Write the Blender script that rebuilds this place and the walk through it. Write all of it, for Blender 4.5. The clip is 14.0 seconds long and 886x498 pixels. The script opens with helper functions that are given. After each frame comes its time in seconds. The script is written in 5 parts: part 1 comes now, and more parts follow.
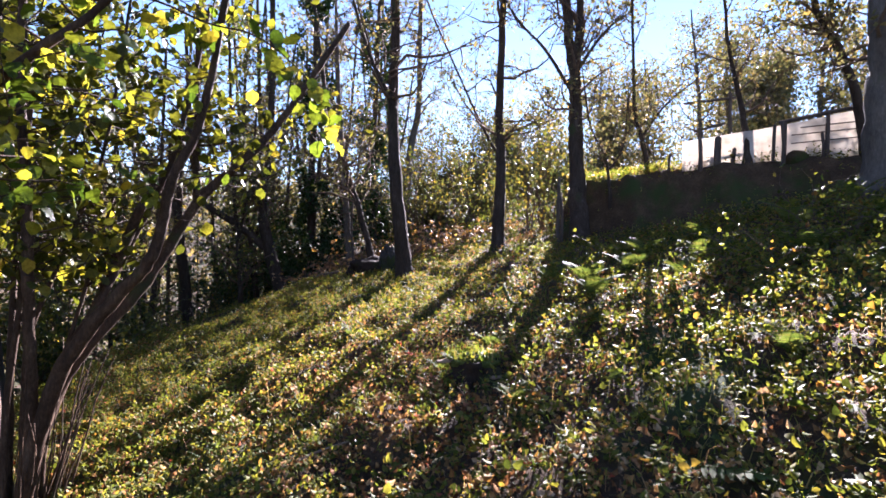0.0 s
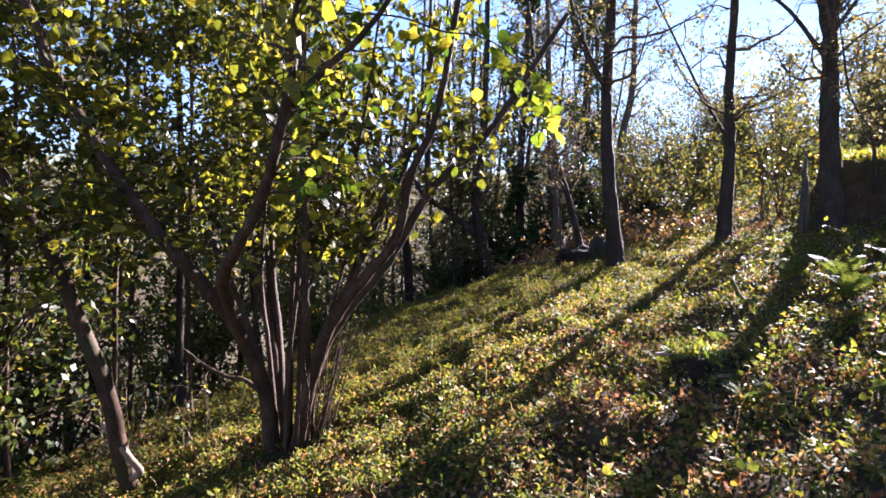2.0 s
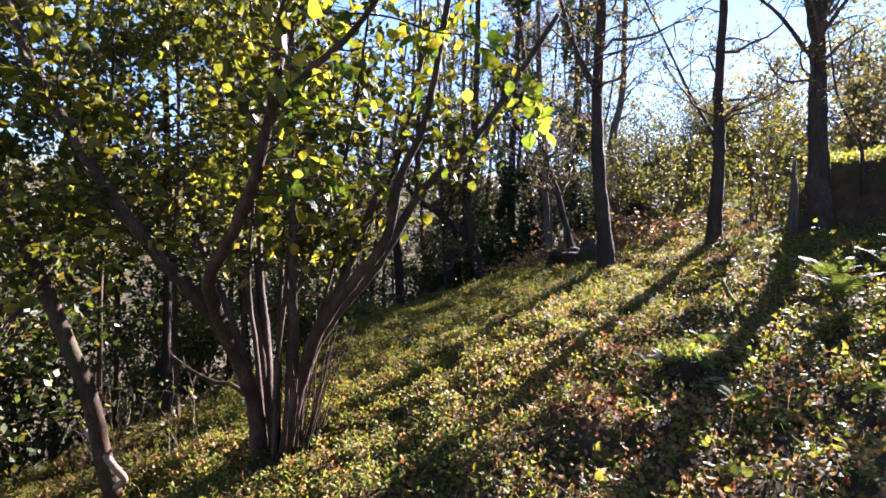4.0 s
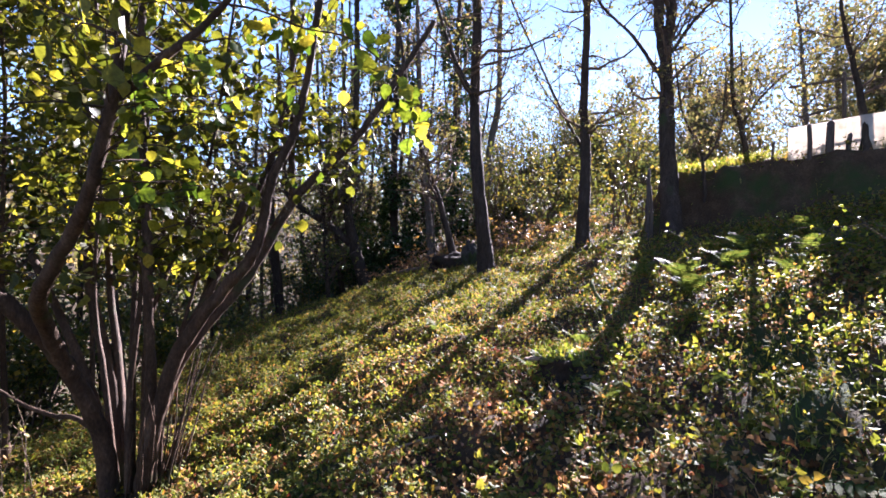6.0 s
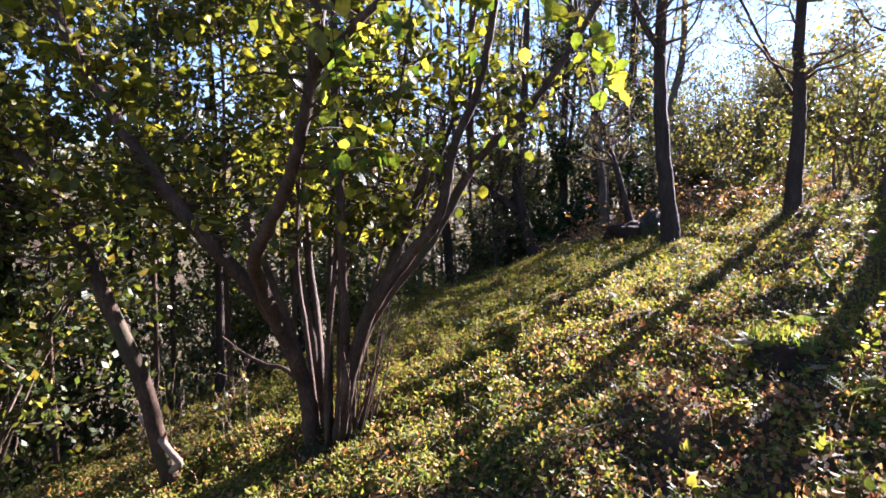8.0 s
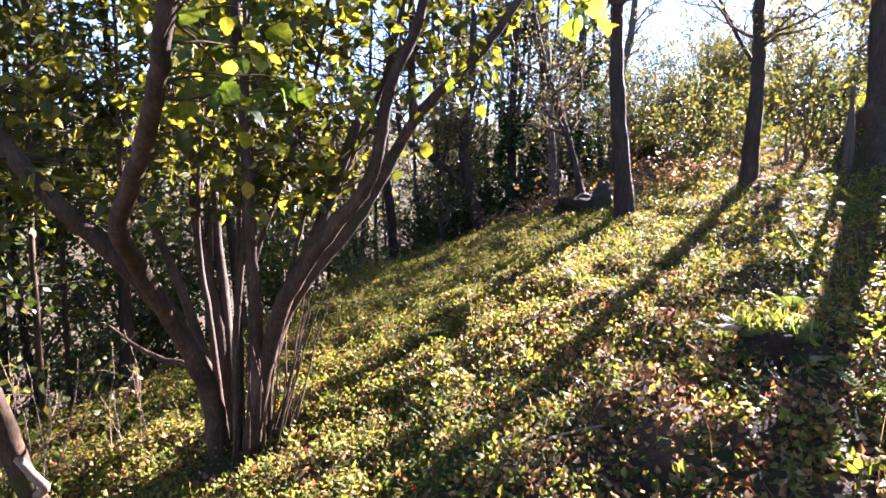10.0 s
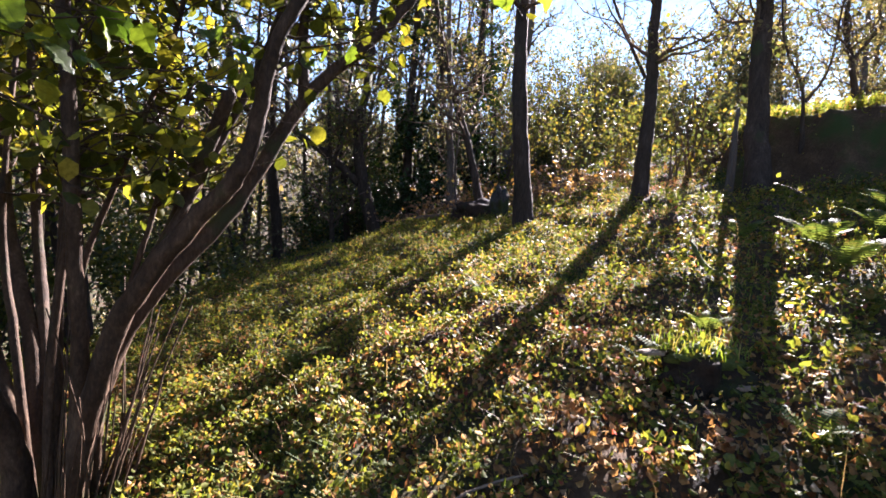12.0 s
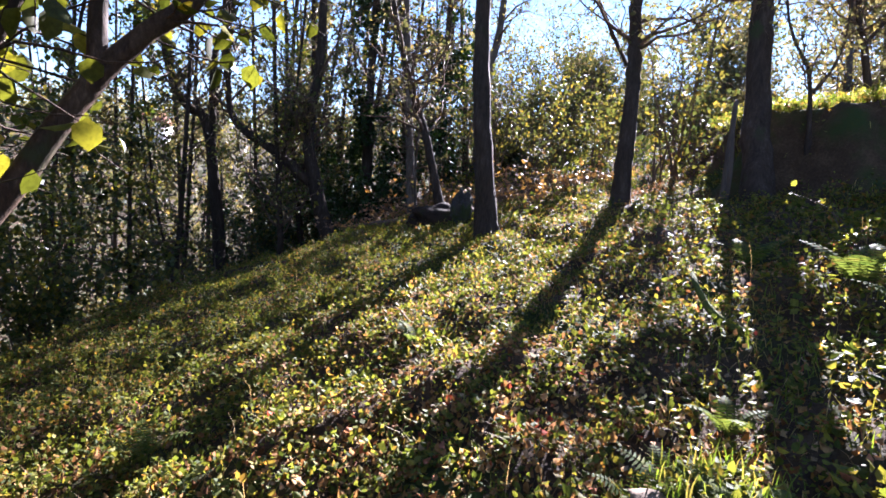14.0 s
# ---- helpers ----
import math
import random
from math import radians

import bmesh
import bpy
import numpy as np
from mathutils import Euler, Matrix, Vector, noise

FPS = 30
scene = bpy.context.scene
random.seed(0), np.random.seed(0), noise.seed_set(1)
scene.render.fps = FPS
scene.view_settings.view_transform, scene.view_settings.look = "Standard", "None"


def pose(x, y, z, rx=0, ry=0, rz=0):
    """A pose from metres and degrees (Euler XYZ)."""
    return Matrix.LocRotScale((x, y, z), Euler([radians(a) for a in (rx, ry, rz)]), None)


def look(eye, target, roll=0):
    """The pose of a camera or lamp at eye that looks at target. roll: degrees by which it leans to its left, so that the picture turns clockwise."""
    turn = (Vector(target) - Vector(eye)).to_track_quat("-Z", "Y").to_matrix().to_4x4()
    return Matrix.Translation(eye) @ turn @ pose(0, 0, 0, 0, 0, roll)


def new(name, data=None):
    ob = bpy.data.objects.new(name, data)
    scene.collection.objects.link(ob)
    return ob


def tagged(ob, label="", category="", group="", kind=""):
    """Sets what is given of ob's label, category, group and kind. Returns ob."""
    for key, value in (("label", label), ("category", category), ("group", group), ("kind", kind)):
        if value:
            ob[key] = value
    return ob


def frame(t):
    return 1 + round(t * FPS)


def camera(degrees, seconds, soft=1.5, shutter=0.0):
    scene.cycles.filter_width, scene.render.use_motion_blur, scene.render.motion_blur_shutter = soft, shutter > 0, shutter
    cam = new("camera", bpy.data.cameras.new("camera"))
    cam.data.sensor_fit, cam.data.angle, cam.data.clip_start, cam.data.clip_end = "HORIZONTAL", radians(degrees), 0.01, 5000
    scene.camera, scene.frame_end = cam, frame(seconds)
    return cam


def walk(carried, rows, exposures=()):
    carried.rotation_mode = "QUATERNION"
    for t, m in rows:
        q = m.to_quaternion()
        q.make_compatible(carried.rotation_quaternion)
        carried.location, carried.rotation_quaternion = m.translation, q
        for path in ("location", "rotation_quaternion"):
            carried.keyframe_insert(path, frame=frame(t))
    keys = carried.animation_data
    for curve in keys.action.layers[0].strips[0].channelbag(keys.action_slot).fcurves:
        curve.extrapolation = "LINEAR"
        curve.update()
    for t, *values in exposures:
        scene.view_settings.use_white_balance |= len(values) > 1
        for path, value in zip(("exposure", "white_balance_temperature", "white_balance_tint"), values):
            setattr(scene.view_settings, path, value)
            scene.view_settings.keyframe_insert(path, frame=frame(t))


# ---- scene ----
cam = camera(78.2, 14.0, 1.65)
PATH = [
    (0, (0.116, -0.152, 1.545), (0.053, 1.847, 1.52), 0.3),
    (0.5, (0.062, -0.17, 1.547), (-0.141, 1.819, 1.485), 1.1),
    (1, (0.007, -0.255, 1.532), (-0.55, 1.665, 1.46), 1.1),
    (1.5, (0.025, -0.225, 1.517), (-0.741, 1.622, 1.46), 0.6),
    (2, (0.045, -0.312, 1.521), (-0.734, 1.528, 1.453), 0.8),
    (2.5, (0.068, -0.291, 1.533), (-0.676, 1.564, 1.459), 0.5),
    (5, (0.013, -0.22, 1.519), (-0.738, 1.633, 1.477), 0.9),
    (5.5, (0.032, -0.154, 1.527), (-0.428, 1.793, 1.522), -0.1),
    (6, (0.04, -0.141, 1.539), (-0.306, 1.828, 1.5), 0.1),
    (6.5, (0.029, -0.221, 1.545), (-0.566, 1.686, 1.45), -0.6),
    (7, (-0.006, -0.224, 1.535), (-0.869, 1.577, 1.438), -1.3),
    (7.5, (-0.07, -0.139, 1.526), (-0.974, 1.64, 1.4), -0.3),
    (9.8, (-0.437, 0.618, 1.413), (-1.24, 2.435, 1.183), 0.2),
    (10, (-0.428, 0.683, 1.418), (-1.148, 2.534, 1.182), 0.2),
    (10.5, (-0.465, 0.834, 1.396), (-0.936, 2.765, 1.175), 1.3),
    (11, (-0.626, 1.002, 1.397), (-1.054, 2.945, 1.193), 3.1),
    (11.5, (-0.684, 1.088, 1.409), (-1.161, 3.019, 1.196), 4.0),
    (12, (-0.646, 1.193, 1.392), (-0.979, 3.152, 1.173), 3.4),
    (12.5, (-0.497, 1.51, 1.399), (-0.667, 3.491, 1.18), 1.4),
    (13, (-0.405, 1.744, 1.453), (-0.499, 3.732, 1.252), 0.0),
    (13.5, (-0.441, 2.168, 1.513), (-0.55, 4.155, 1.306), 1.8),
    (14, (-0.487, 2.423, 1.549), (-0.745, 4.393, 1.313), 3.4),
]
walk(cam, [(t, look(eye, target, roll)) for t, eye, target, roll in PATH], [(0, 3.65, 5700, 31), (7.5, 3.7, 5650, 31), (9.8, 4.35, 5700, 33), (10.5, 4.25, 5800, 33), (11.0, 3.85, 5900, 31), (12.5, 3.7, 6050, 26), (13.1, 3.65, 6200, 28), (14, 3.7, 5500, 28)])

# ---------------------------------------------------------------- light
SUN_AZ, SUN_EL = 17.6, 24.0            # degrees clockwise from +y, degrees up
world = bpy.data.worlds.new("world")
scene.world = world
world.use_nodes = True
wn = world.node_tree
wn.nodes.clear()
sky = wn.nodes.new("ShaderNodeTexSky")
sky.sky_type = "NISHITA"
sky.sun_disc = False
sky.sun_elevation, sky.sun_rotation = radians(SUN_EL), radians(SUN_AZ)
sky.air_density, sky.dust_density, sky.ozone_density = 1.0, 0.0, 2.0
back = wn.nodes.new("ShaderNodeBackground")
back.inputs["Strength"].default_value = 0.0255
wout = wn.nodes.new("ShaderNodeOutputWorld")
wn.links.new(sky.outputs[0], back.inputs[0])
wn.links.new(back.outputs[0], wout.inputs[0])

sun_way = Vector((math.sin(radians(SUN_AZ)) * math.cos(radians(SUN_EL)), math.cos(radians(SUN_AZ)) * math.cos(radians(SUN_EL)), math.sin(radians(SUN_EL))))
sun = new("sun", bpy.data.lights.new("sun", "SUN"))
sun.data.energy, sun.data.angle, sun.data.color = 5.0, radians(0.55), (1.0, 0.93, 0.82)
sun.matrix_world = look(tuple(sun_way * 60), (0, 0, 0))

# ---------------------------------------------------------------- materials
def material(name):
    m = bpy.data.materials.new(name)
    m.use_nodes = True
    n = m.node_tree
    n.nodes.clear()
    return m, n, n.nodes.new("ShaderNodeOutputMaterial")


def ramp(n, stops, constant=False):
    r = n.nodes.new("ShaderNodeValToRGB")
    e = r.color_ramp.elements
    while len(e) < len(stops):
        e.new(0.5)
    for el, (p, c) in zip(e, stops):
        el.position, el.color = p, (*c, 1)
    if constant:
        r.color_ramp.interpolation = "CONSTANT"
    return r


def noise_node(n, scale, detail=4.0, rough=0.6):
    t = n.nodes.new("ShaderNodeTexNoise")
    t.inputs["Scale"].default_value, t.inputs["Detail"].default_value, t.inputs["Roughness"].default_value = scale, detail, rough
    return t


def leaf_material(name, stops, translucent=0.45, rough=0.38, per_object=False, vein=60.0, spec=0.5, glow=(1.8, 1.8, 0.65)):
    """Thin leaves: a coloured face, light shining through, each leaf of its own tint."""
    m, n, out = material(name)
    if per_object:
        rnd = n.nodes.new("ShaderNodeObjectInfo").outputs["Random"]
    else:
        rnd = n.nodes.new("ShaderNodeNewGeometry").outputs["Random Per Island"]
    r = ramp(n, stops)
    n.links.new(rnd, r.inputs[0])
    pos = n.nodes.new("ShaderNodeNewGeometry")
    spots = noise_node(n, vein, 3.0)
    n.links.new(pos.outputs["Position"], spots.inputs["Vector"])
    dim = ramp(n, [(0.3, (0.62, 0.6, 0.55)), (0.6, (1.08, 1.05, 1.0))])
    n.links.new(spots.outputs[0], dim.inputs[0])
    mul = n.nodes.new("ShaderNodeMix")
    mul.data_type, mul.blend_type = "RGBA", "MULTIPLY"
    mul.inputs["Factor"].default_value = 1.0
    n.links.new(r.outputs[0], mul.inputs["A"])
    n.links.new(dim.outputs[0], mul.inputs["B"])
    face = n.nodes.new("ShaderNodeBsdfPrincipled")
    face.inputs["Roughness"].default_value = rough
    face.inputs["Specular IOR Level"].default_value = spec
    n.links.new(mul.outputs["Result"], face.inputs["Base Color"])
    thru = n.nodes.new("ShaderNodeBsdfTranslucent")
    warm = n.nodes.new("ShaderNodeMix")
    warm.data_type, warm.blend_type = "RGBA", "MULTIPLY"
    warm.inputs["Factor"].default_value = 1.0
    warm.inputs["B"].default_value = (*glow, 1)
    n.links.new(mul.outputs["Result"], warm.inputs["A"])
    n.links.new(warm.outputs["Result"], thru.inputs["Color"])
    mix = n.nodes.new("ShaderNodeMixShader")
    mix.inputs[0].default_value = translucent
    n.links.new(face.outputs[0], mix.inputs[1])
    n.links.new(thru.outputs[0], mix.inputs[2])
    n.links.new(mix.outputs[0], out.inputs[0])
    return m


def rough_material(name, stops, scale=8.0, bump=0.6, fine=70.0, rough=0.9, stretch=(1, 1, 1), depth=0.02, patch=None):
    """Bark, soil, wood and stone: two scales of noise in colour and relief. patch: a second tint in large blotches."""
    m, n, out = material(name)
    co = n.nodes.new("ShaderNodeTexCoord")
    mp = n.nodes.new("ShaderNodeMapping")
    mp.inputs["Scale"].default_value = stretch
    n.links.new(co.outputs["Object"], mp.inputs[0])
    big, small = noise_node(n, scale, 6.0), noise_node(n, fine, 5.0, 0.7)
    n.links.new(mp.outputs[0], big.inputs["Vector"])
    n.links.new(mp.outputs[0], small.inputs["Vector"])
    add = n.nodes.new("ShaderNodeMath")
    add.operation = "MULTIPLY_ADD"
    add.inputs[1].default_value = 0.55
    n.links.new(small.outputs[0], add.inputs[0])
    half = n.nodes.new("ShaderNodeMath")
    half.operation = "MULTIPLY"
    half.inputs[1].default_value = 0.5
    n.links.new(big.outputs[0], half.inputs[0])
    n.links.new(half.outputs[0], add.inputs[2])
    r = ramp(n, stops)
    n.links.new(add.outputs[0], r.inputs[0])
    colour = r.outputs[0]
    if patch:
        blot = noise_node(n, patch[1], 5.0, 0.65)
        n.links.new(co.outputs["Object"], blot.inputs["Vector"])
        mask = ramp(n, [(patch[2], (0, 0, 0)), (patch[2] + 0.1, (1, 1, 1))])
        n.links.new(blot.outputs[0], mask.inputs[0])
        mx = n.nodes.new("ShaderNodeMix")
        mx.data_type = "RGBA"
        mx.inputs["B"].default_value = (*patch[0], 1)
        n.links.new(mask.outputs[0], mx.inputs["Factor"])
        n.links.new(colour, mx.inputs["A"])
        colour = mx.outputs["Result"]
    b = n.nodes.new("ShaderNodeBsdfPrincipled")
    b.inputs["Roughness"].default_value = rough
    b.inputs["Specular IOR Level"].default_value = 0.1
    n.links.new(colour, b.inputs["Base Color"])
    bp = n.nodes.new("ShaderNodeBump")
    bp.inputs["Strength"].default_value, bp.inputs["Distance"].default_value = bump, depth
    n.links.new(add.outputs[0], bp.inputs["Height"])
    n.links.new(bp.outputs[0], b.inputs["Normal"])
    n.links.new(b.outputs[0], out.inputs[0])
    return m


GREEN = [(0.0, (0.038, 0.055, 0.014)), (0.3, (0.082, 0.103, 0.022)), (0.6, (0.134, 0.145, 0.032)), (0.84, (0.185, 0.168, 0.036)), (0.94, (0.22, 0.152, 0.042)), (1.0, (0.25, 0.115, 0.04))]
soil = rough_material("leaf_mould_soil", [(0.25, (0.016, 0.011, 0.007)), (0.5, (0.045, 0.029, 0.017)), (0.72, (0.10, 0.066, 0.036))], 5.0, 0.9, 45.0, 0.95, depth=0.04, patch=((0.03, 0.042, 0.013), 0.8, 0.5))
bark_dark = rough_material("rough_dark_bark", [(0.3, (0.011, 0.008, 0.006)), (0.55, (0.042, 0.031, 0.023)), (0.75, (0.09, 0.07, 0.053))], 9.0, 1.0, 40.0, 0.92, (1, 1, 0.22), 0.03, patch=((0.034, 0.044, 0.018), 2.2, 0.6))
bark_grey = rough_material("grey_bark", [(0.3, (0.03, 0.026, 0.022)), (0.55, (0.085, 0.073, 0.06)), (0.75, (0.16, 0.14, 0.115))], 7.0, 0.8, 40.0, 0.9, (1, 1, 0.3), 0.02, patch=((0.07, 0.085, 0.045), 3.0, 0.62))
bark_hazel = rough_material("hazel_bark", [(0.3, (0.013, 0.009, 0.006)), (0.48, (0.034, 0.021, 0.013)), (0.6, (0.066, 0.041, 0.025)), (0.75, (0.14, 0.092, 0.056))], 9.0, 0.9, 60.0, 0.75, (1, 1, 0.4), 0.012, patch=((0.036, 0.036, 0.015), 3.0, 0.58))
twig_brown = rough_material("twig_bark", [(0.3, (0.04, 0.028, 0.02)), (0.7, (0.13, 0.09, 0.06))], 20.0, 0.3, 80.0, 0.85)
dead_wood = rough_material("dead_pale_wood", [(0.3, (0.09, 0.063, 0.043)), (0.7, (0.23, 0.165, 0.11))], 12.0, 0.5, 70.0, 0.8, (1, 1, 0.3), 0.01)
post_wood = rough_material("weathered_post_wood", [(0.3, (0.03, 0.024, 0.02)), (0.7, (0.10, 0.08, 0.065))], 10.0, 0.7, 60.0, 0.9, (1, 1, 0.15), 0.01)
# Darker than the soil, with greenish blotches: earth mound and stump body.
dark_earth = rough_material("very_dark_earth", [(0.3, (0.010, 0.007, 0.005)), (0.7, (0.045, 0.03, 0.02))], 9.0, 1.0, 40.0, 0.95, depth=0.04, patch=((0.03, 0.036, 0.014), 3.0, 0.55))
moss = rough_material("moss", [(0.3, (0.03, 0.038, 0.01)), (0.7, (0.11, 0.125, 0.03))], 14.0, 1.0, 90.0, 0.95, depth=0.02)
stone_grey = rough_material("grey_stone", [(0.3, (0.02, 0.018, 0.015)), (0.7, (0.07, 0.064, 0.054))], 5.0, 0.9, 50.0, 0.9, depth=0.03, patch=((0.035, 0.045, 0.018), 3.0, 0.5))
herb_leaf = leaf_material("herb_leaf", GREEN, 0.46, 0.6, spec=0.07, glow=(1.3, 1.25, 0.5))
large_leaf = leaf_material("broad_herb_leaf", GREEN, 0.5, 0.45, per_object=True, spec=0.2, glow=(1.3, 1.3, 0.5))
grass_leaf = leaf_material("grass_blade", [(0.0, (0.06, 0.10, 0.015)), (0.5, (0.13, 0.18, 0.03)), (0.8, (0.24, 0.20, 0.07)), (1.0, (0.32, 0.24, 0.11))], 0.45, 0.6, spec=0.12, glow=(1.5, 1.5, 0.5))
litter_leaf = leaf_material("dead_leaf", [(0.0, (0.10, 0.045, 0.02)), (0.3, (0.20, 0.105, 0.04)), (0.55, (0.28, 0.16, 0.06)), (0.75, (0.31, 0.20, 0.08)), (0.93, (0.38, 0.28, 0.16)), (1.0, (0.28, 0.05, 0.028))], 0.36, 0.8, spec=0.06, glow=(1.3, 1.1, 0.85))
straw_leaf = leaf_material("straw_blade", [(0.0, (0.16, 0.10, 0.045)), (0.5, (0.30, 0.21, 0.10)), (0.85, (0.42, 0.31, 0.16)), (1.0, (0.22, 0.09, 0.04))], 0.42, 0.6, spec=0.12, glow=(1.35, 1.2, 0.8))
golden_leaf = leaf_material("golden_shrub_leaf", [(0.0, (0.034, 0.048, 0.016)), (0.55, (0.075, 0.082, 0.021)), (0.8, (0.135, 0.118, 0.024)), (1.0, (0.24, 0.17, 0.03))], 0.4, 0.6, spec=0.08, glow=(1.25, 1.2, 0.7))
litter_piece = leaf_material("fallen_leaf", [(0.0, (0.09, 0.045, 0.02)), (0.4, (0.22, 0.11, 0.045)), (0.7, (0.36, 0.25, 0.15)), (0.9, (0.42, 0.32, 0.21)), (1.0, (0.36, 0.07, 0.03))], 0.3, 0.7, per_object=True, spec=0.1, glow=(1.3, 1.1, 0.85))
hazel_leaf = leaf_material("hazel_leaf", [(0.0, (0.035, 0.045, 0.009)), (0.5, (0.075, 0.082, 0.013)), (0.8, (0.14, 0.135, 0.018)), (0.95, (0.21, 0.19, 0.026)), (1.0, (0.34, 0.26, 0.036))], 0.5, 0.5, spec=0.2, glow=(1.5, 1.45, 0.55))
hazel_piece = leaf_material("hazel_leaf_near", [(0.0, (0.035, 0.065, 0.01)), (0.5, (0.095, 0.135, 0.016)), (0.85, (0.19, 0.19, 0.025)), (1.0, (0.34, 0.27, 0.04))], 0.5, 0.45, per_object=True, spec=0.2, glow=(1.4, 1.4, 0.55))
bush_leaf = leaf_material("bush_leaf", [(0.0, (0.034, 0.048, 0.024)), (0.5, (0.06, 0.07, 0.032)), (0.82, (0.095, 0.09, 0.034)), (1.0, (0.2, 0.145, 0.035))], 0.34, 0.6, spec=0.08, glow=(1.5, 1.45, 0.7))
autumn_leaf = leaf_material("autumn_tree_leaf", [(0.0, (0.06, 0.07, 0.03)), (0.5, (0.115, 0.11, 0.05)), (0.85, (0.165, 0.14, 0.075)), (1.0, (0.30, 0.21, 0.065))], 0.28, 0.65, spec=0.12, glow=(1.4, 1.35, 0.85))
olive_leaf = leaf_material("shaded_shrub_leaf", [(0.0, (0.025, 0.04, 0.012)), (0.5, (0.055, 0.075, 0.018)), (0.85, (0.13, 0.125, 0.03)), (1.0, (0.26, 0.19, 0.04))], 0.35, 0.5, spec=0.25)
ivy_leaf = leaf_material("ivy_leaf", [(0.0, (0.010, 0.026, 0.008)), (0.6, (0.022, 0.048, 0.013)), (1.0, (0.04, 0.065, 0.018))], 0.12, 0.55, spec=0.15)
fern_leaf = leaf_material("fern_frond", [(0.0, (0.05, 0.08, 0.02)), (0.7, (0.085, 0.11, 0.026)), (1.0, (0.13, 0.13, 0.038))], 0.42, 0.65, spec=0.05, glow=(1.3, 1.3, 0.7))
bracken = leaf_material("dead_bracken", [(0.0, (0.10, 0.05, 0.022)), (0.6, (0.22, 0.115, 0.05)), (1.0, (0.32, 0.2, 0.1))], 0.3, 0.6)


def plastic_sheet():
    m, n, out = material("pale_plastic_sheet")
    co = n.nodes.new("ShaderNodeTexCoord")
    t = noise_node(n, 3.0, 6.0, 0.7)
    n.links.new(co.outputs["Object"], t.inputs["Vector"])
    r = ramp(n, [(0.3, (0.36, 0.32, 0.26)), (0.5, (0.52, 0.48, 0.42)), (0.7, (0.62, 0.58, 0.52))])
    n.links.new(t.outputs[0], r.inputs[0])
    f = n.nodes.new("ShaderNodeBsdfPrincipled")
    f.inputs["Roughness"].default_value = 0.35
    th = n.nodes.new("ShaderNodeBsdfTranslucent")
    mix = n.nodes.new("ShaderNodeMixShader")
    mix.inputs[0].default_value = 0.55
    n.links.new(r.outputs[0], f.inputs["Base Color"])
    n.links.new(r.outputs[0], th.inputs["Color"])
    n.links.new(f.outputs[0], mix.inputs[1])
    n.links.new(th.outputs[0], mix.inputs[2])
    n.links.new(mix.outputs[0], out.inputs[0])
    return m


plastic = plastic_sheet()
plaster = rough_material("white_plaster", [(0.3, (0.55, 0.53, 0.5)), (0.7, (0.78, 0.76, 0.72))], 0.5, 0.1, 4.0, 0.8)
roof_tile = rough_material("red_roof_tile", [(0.3, (0.16, 0.07, 0.045)), (0.7, (0.32, 0.15, 0.09))], 0.6, 0.3, 5.0, 0.8)

# ---------------------------------------------------------------- mesh helpers
rng = np.random.default_rng(7)


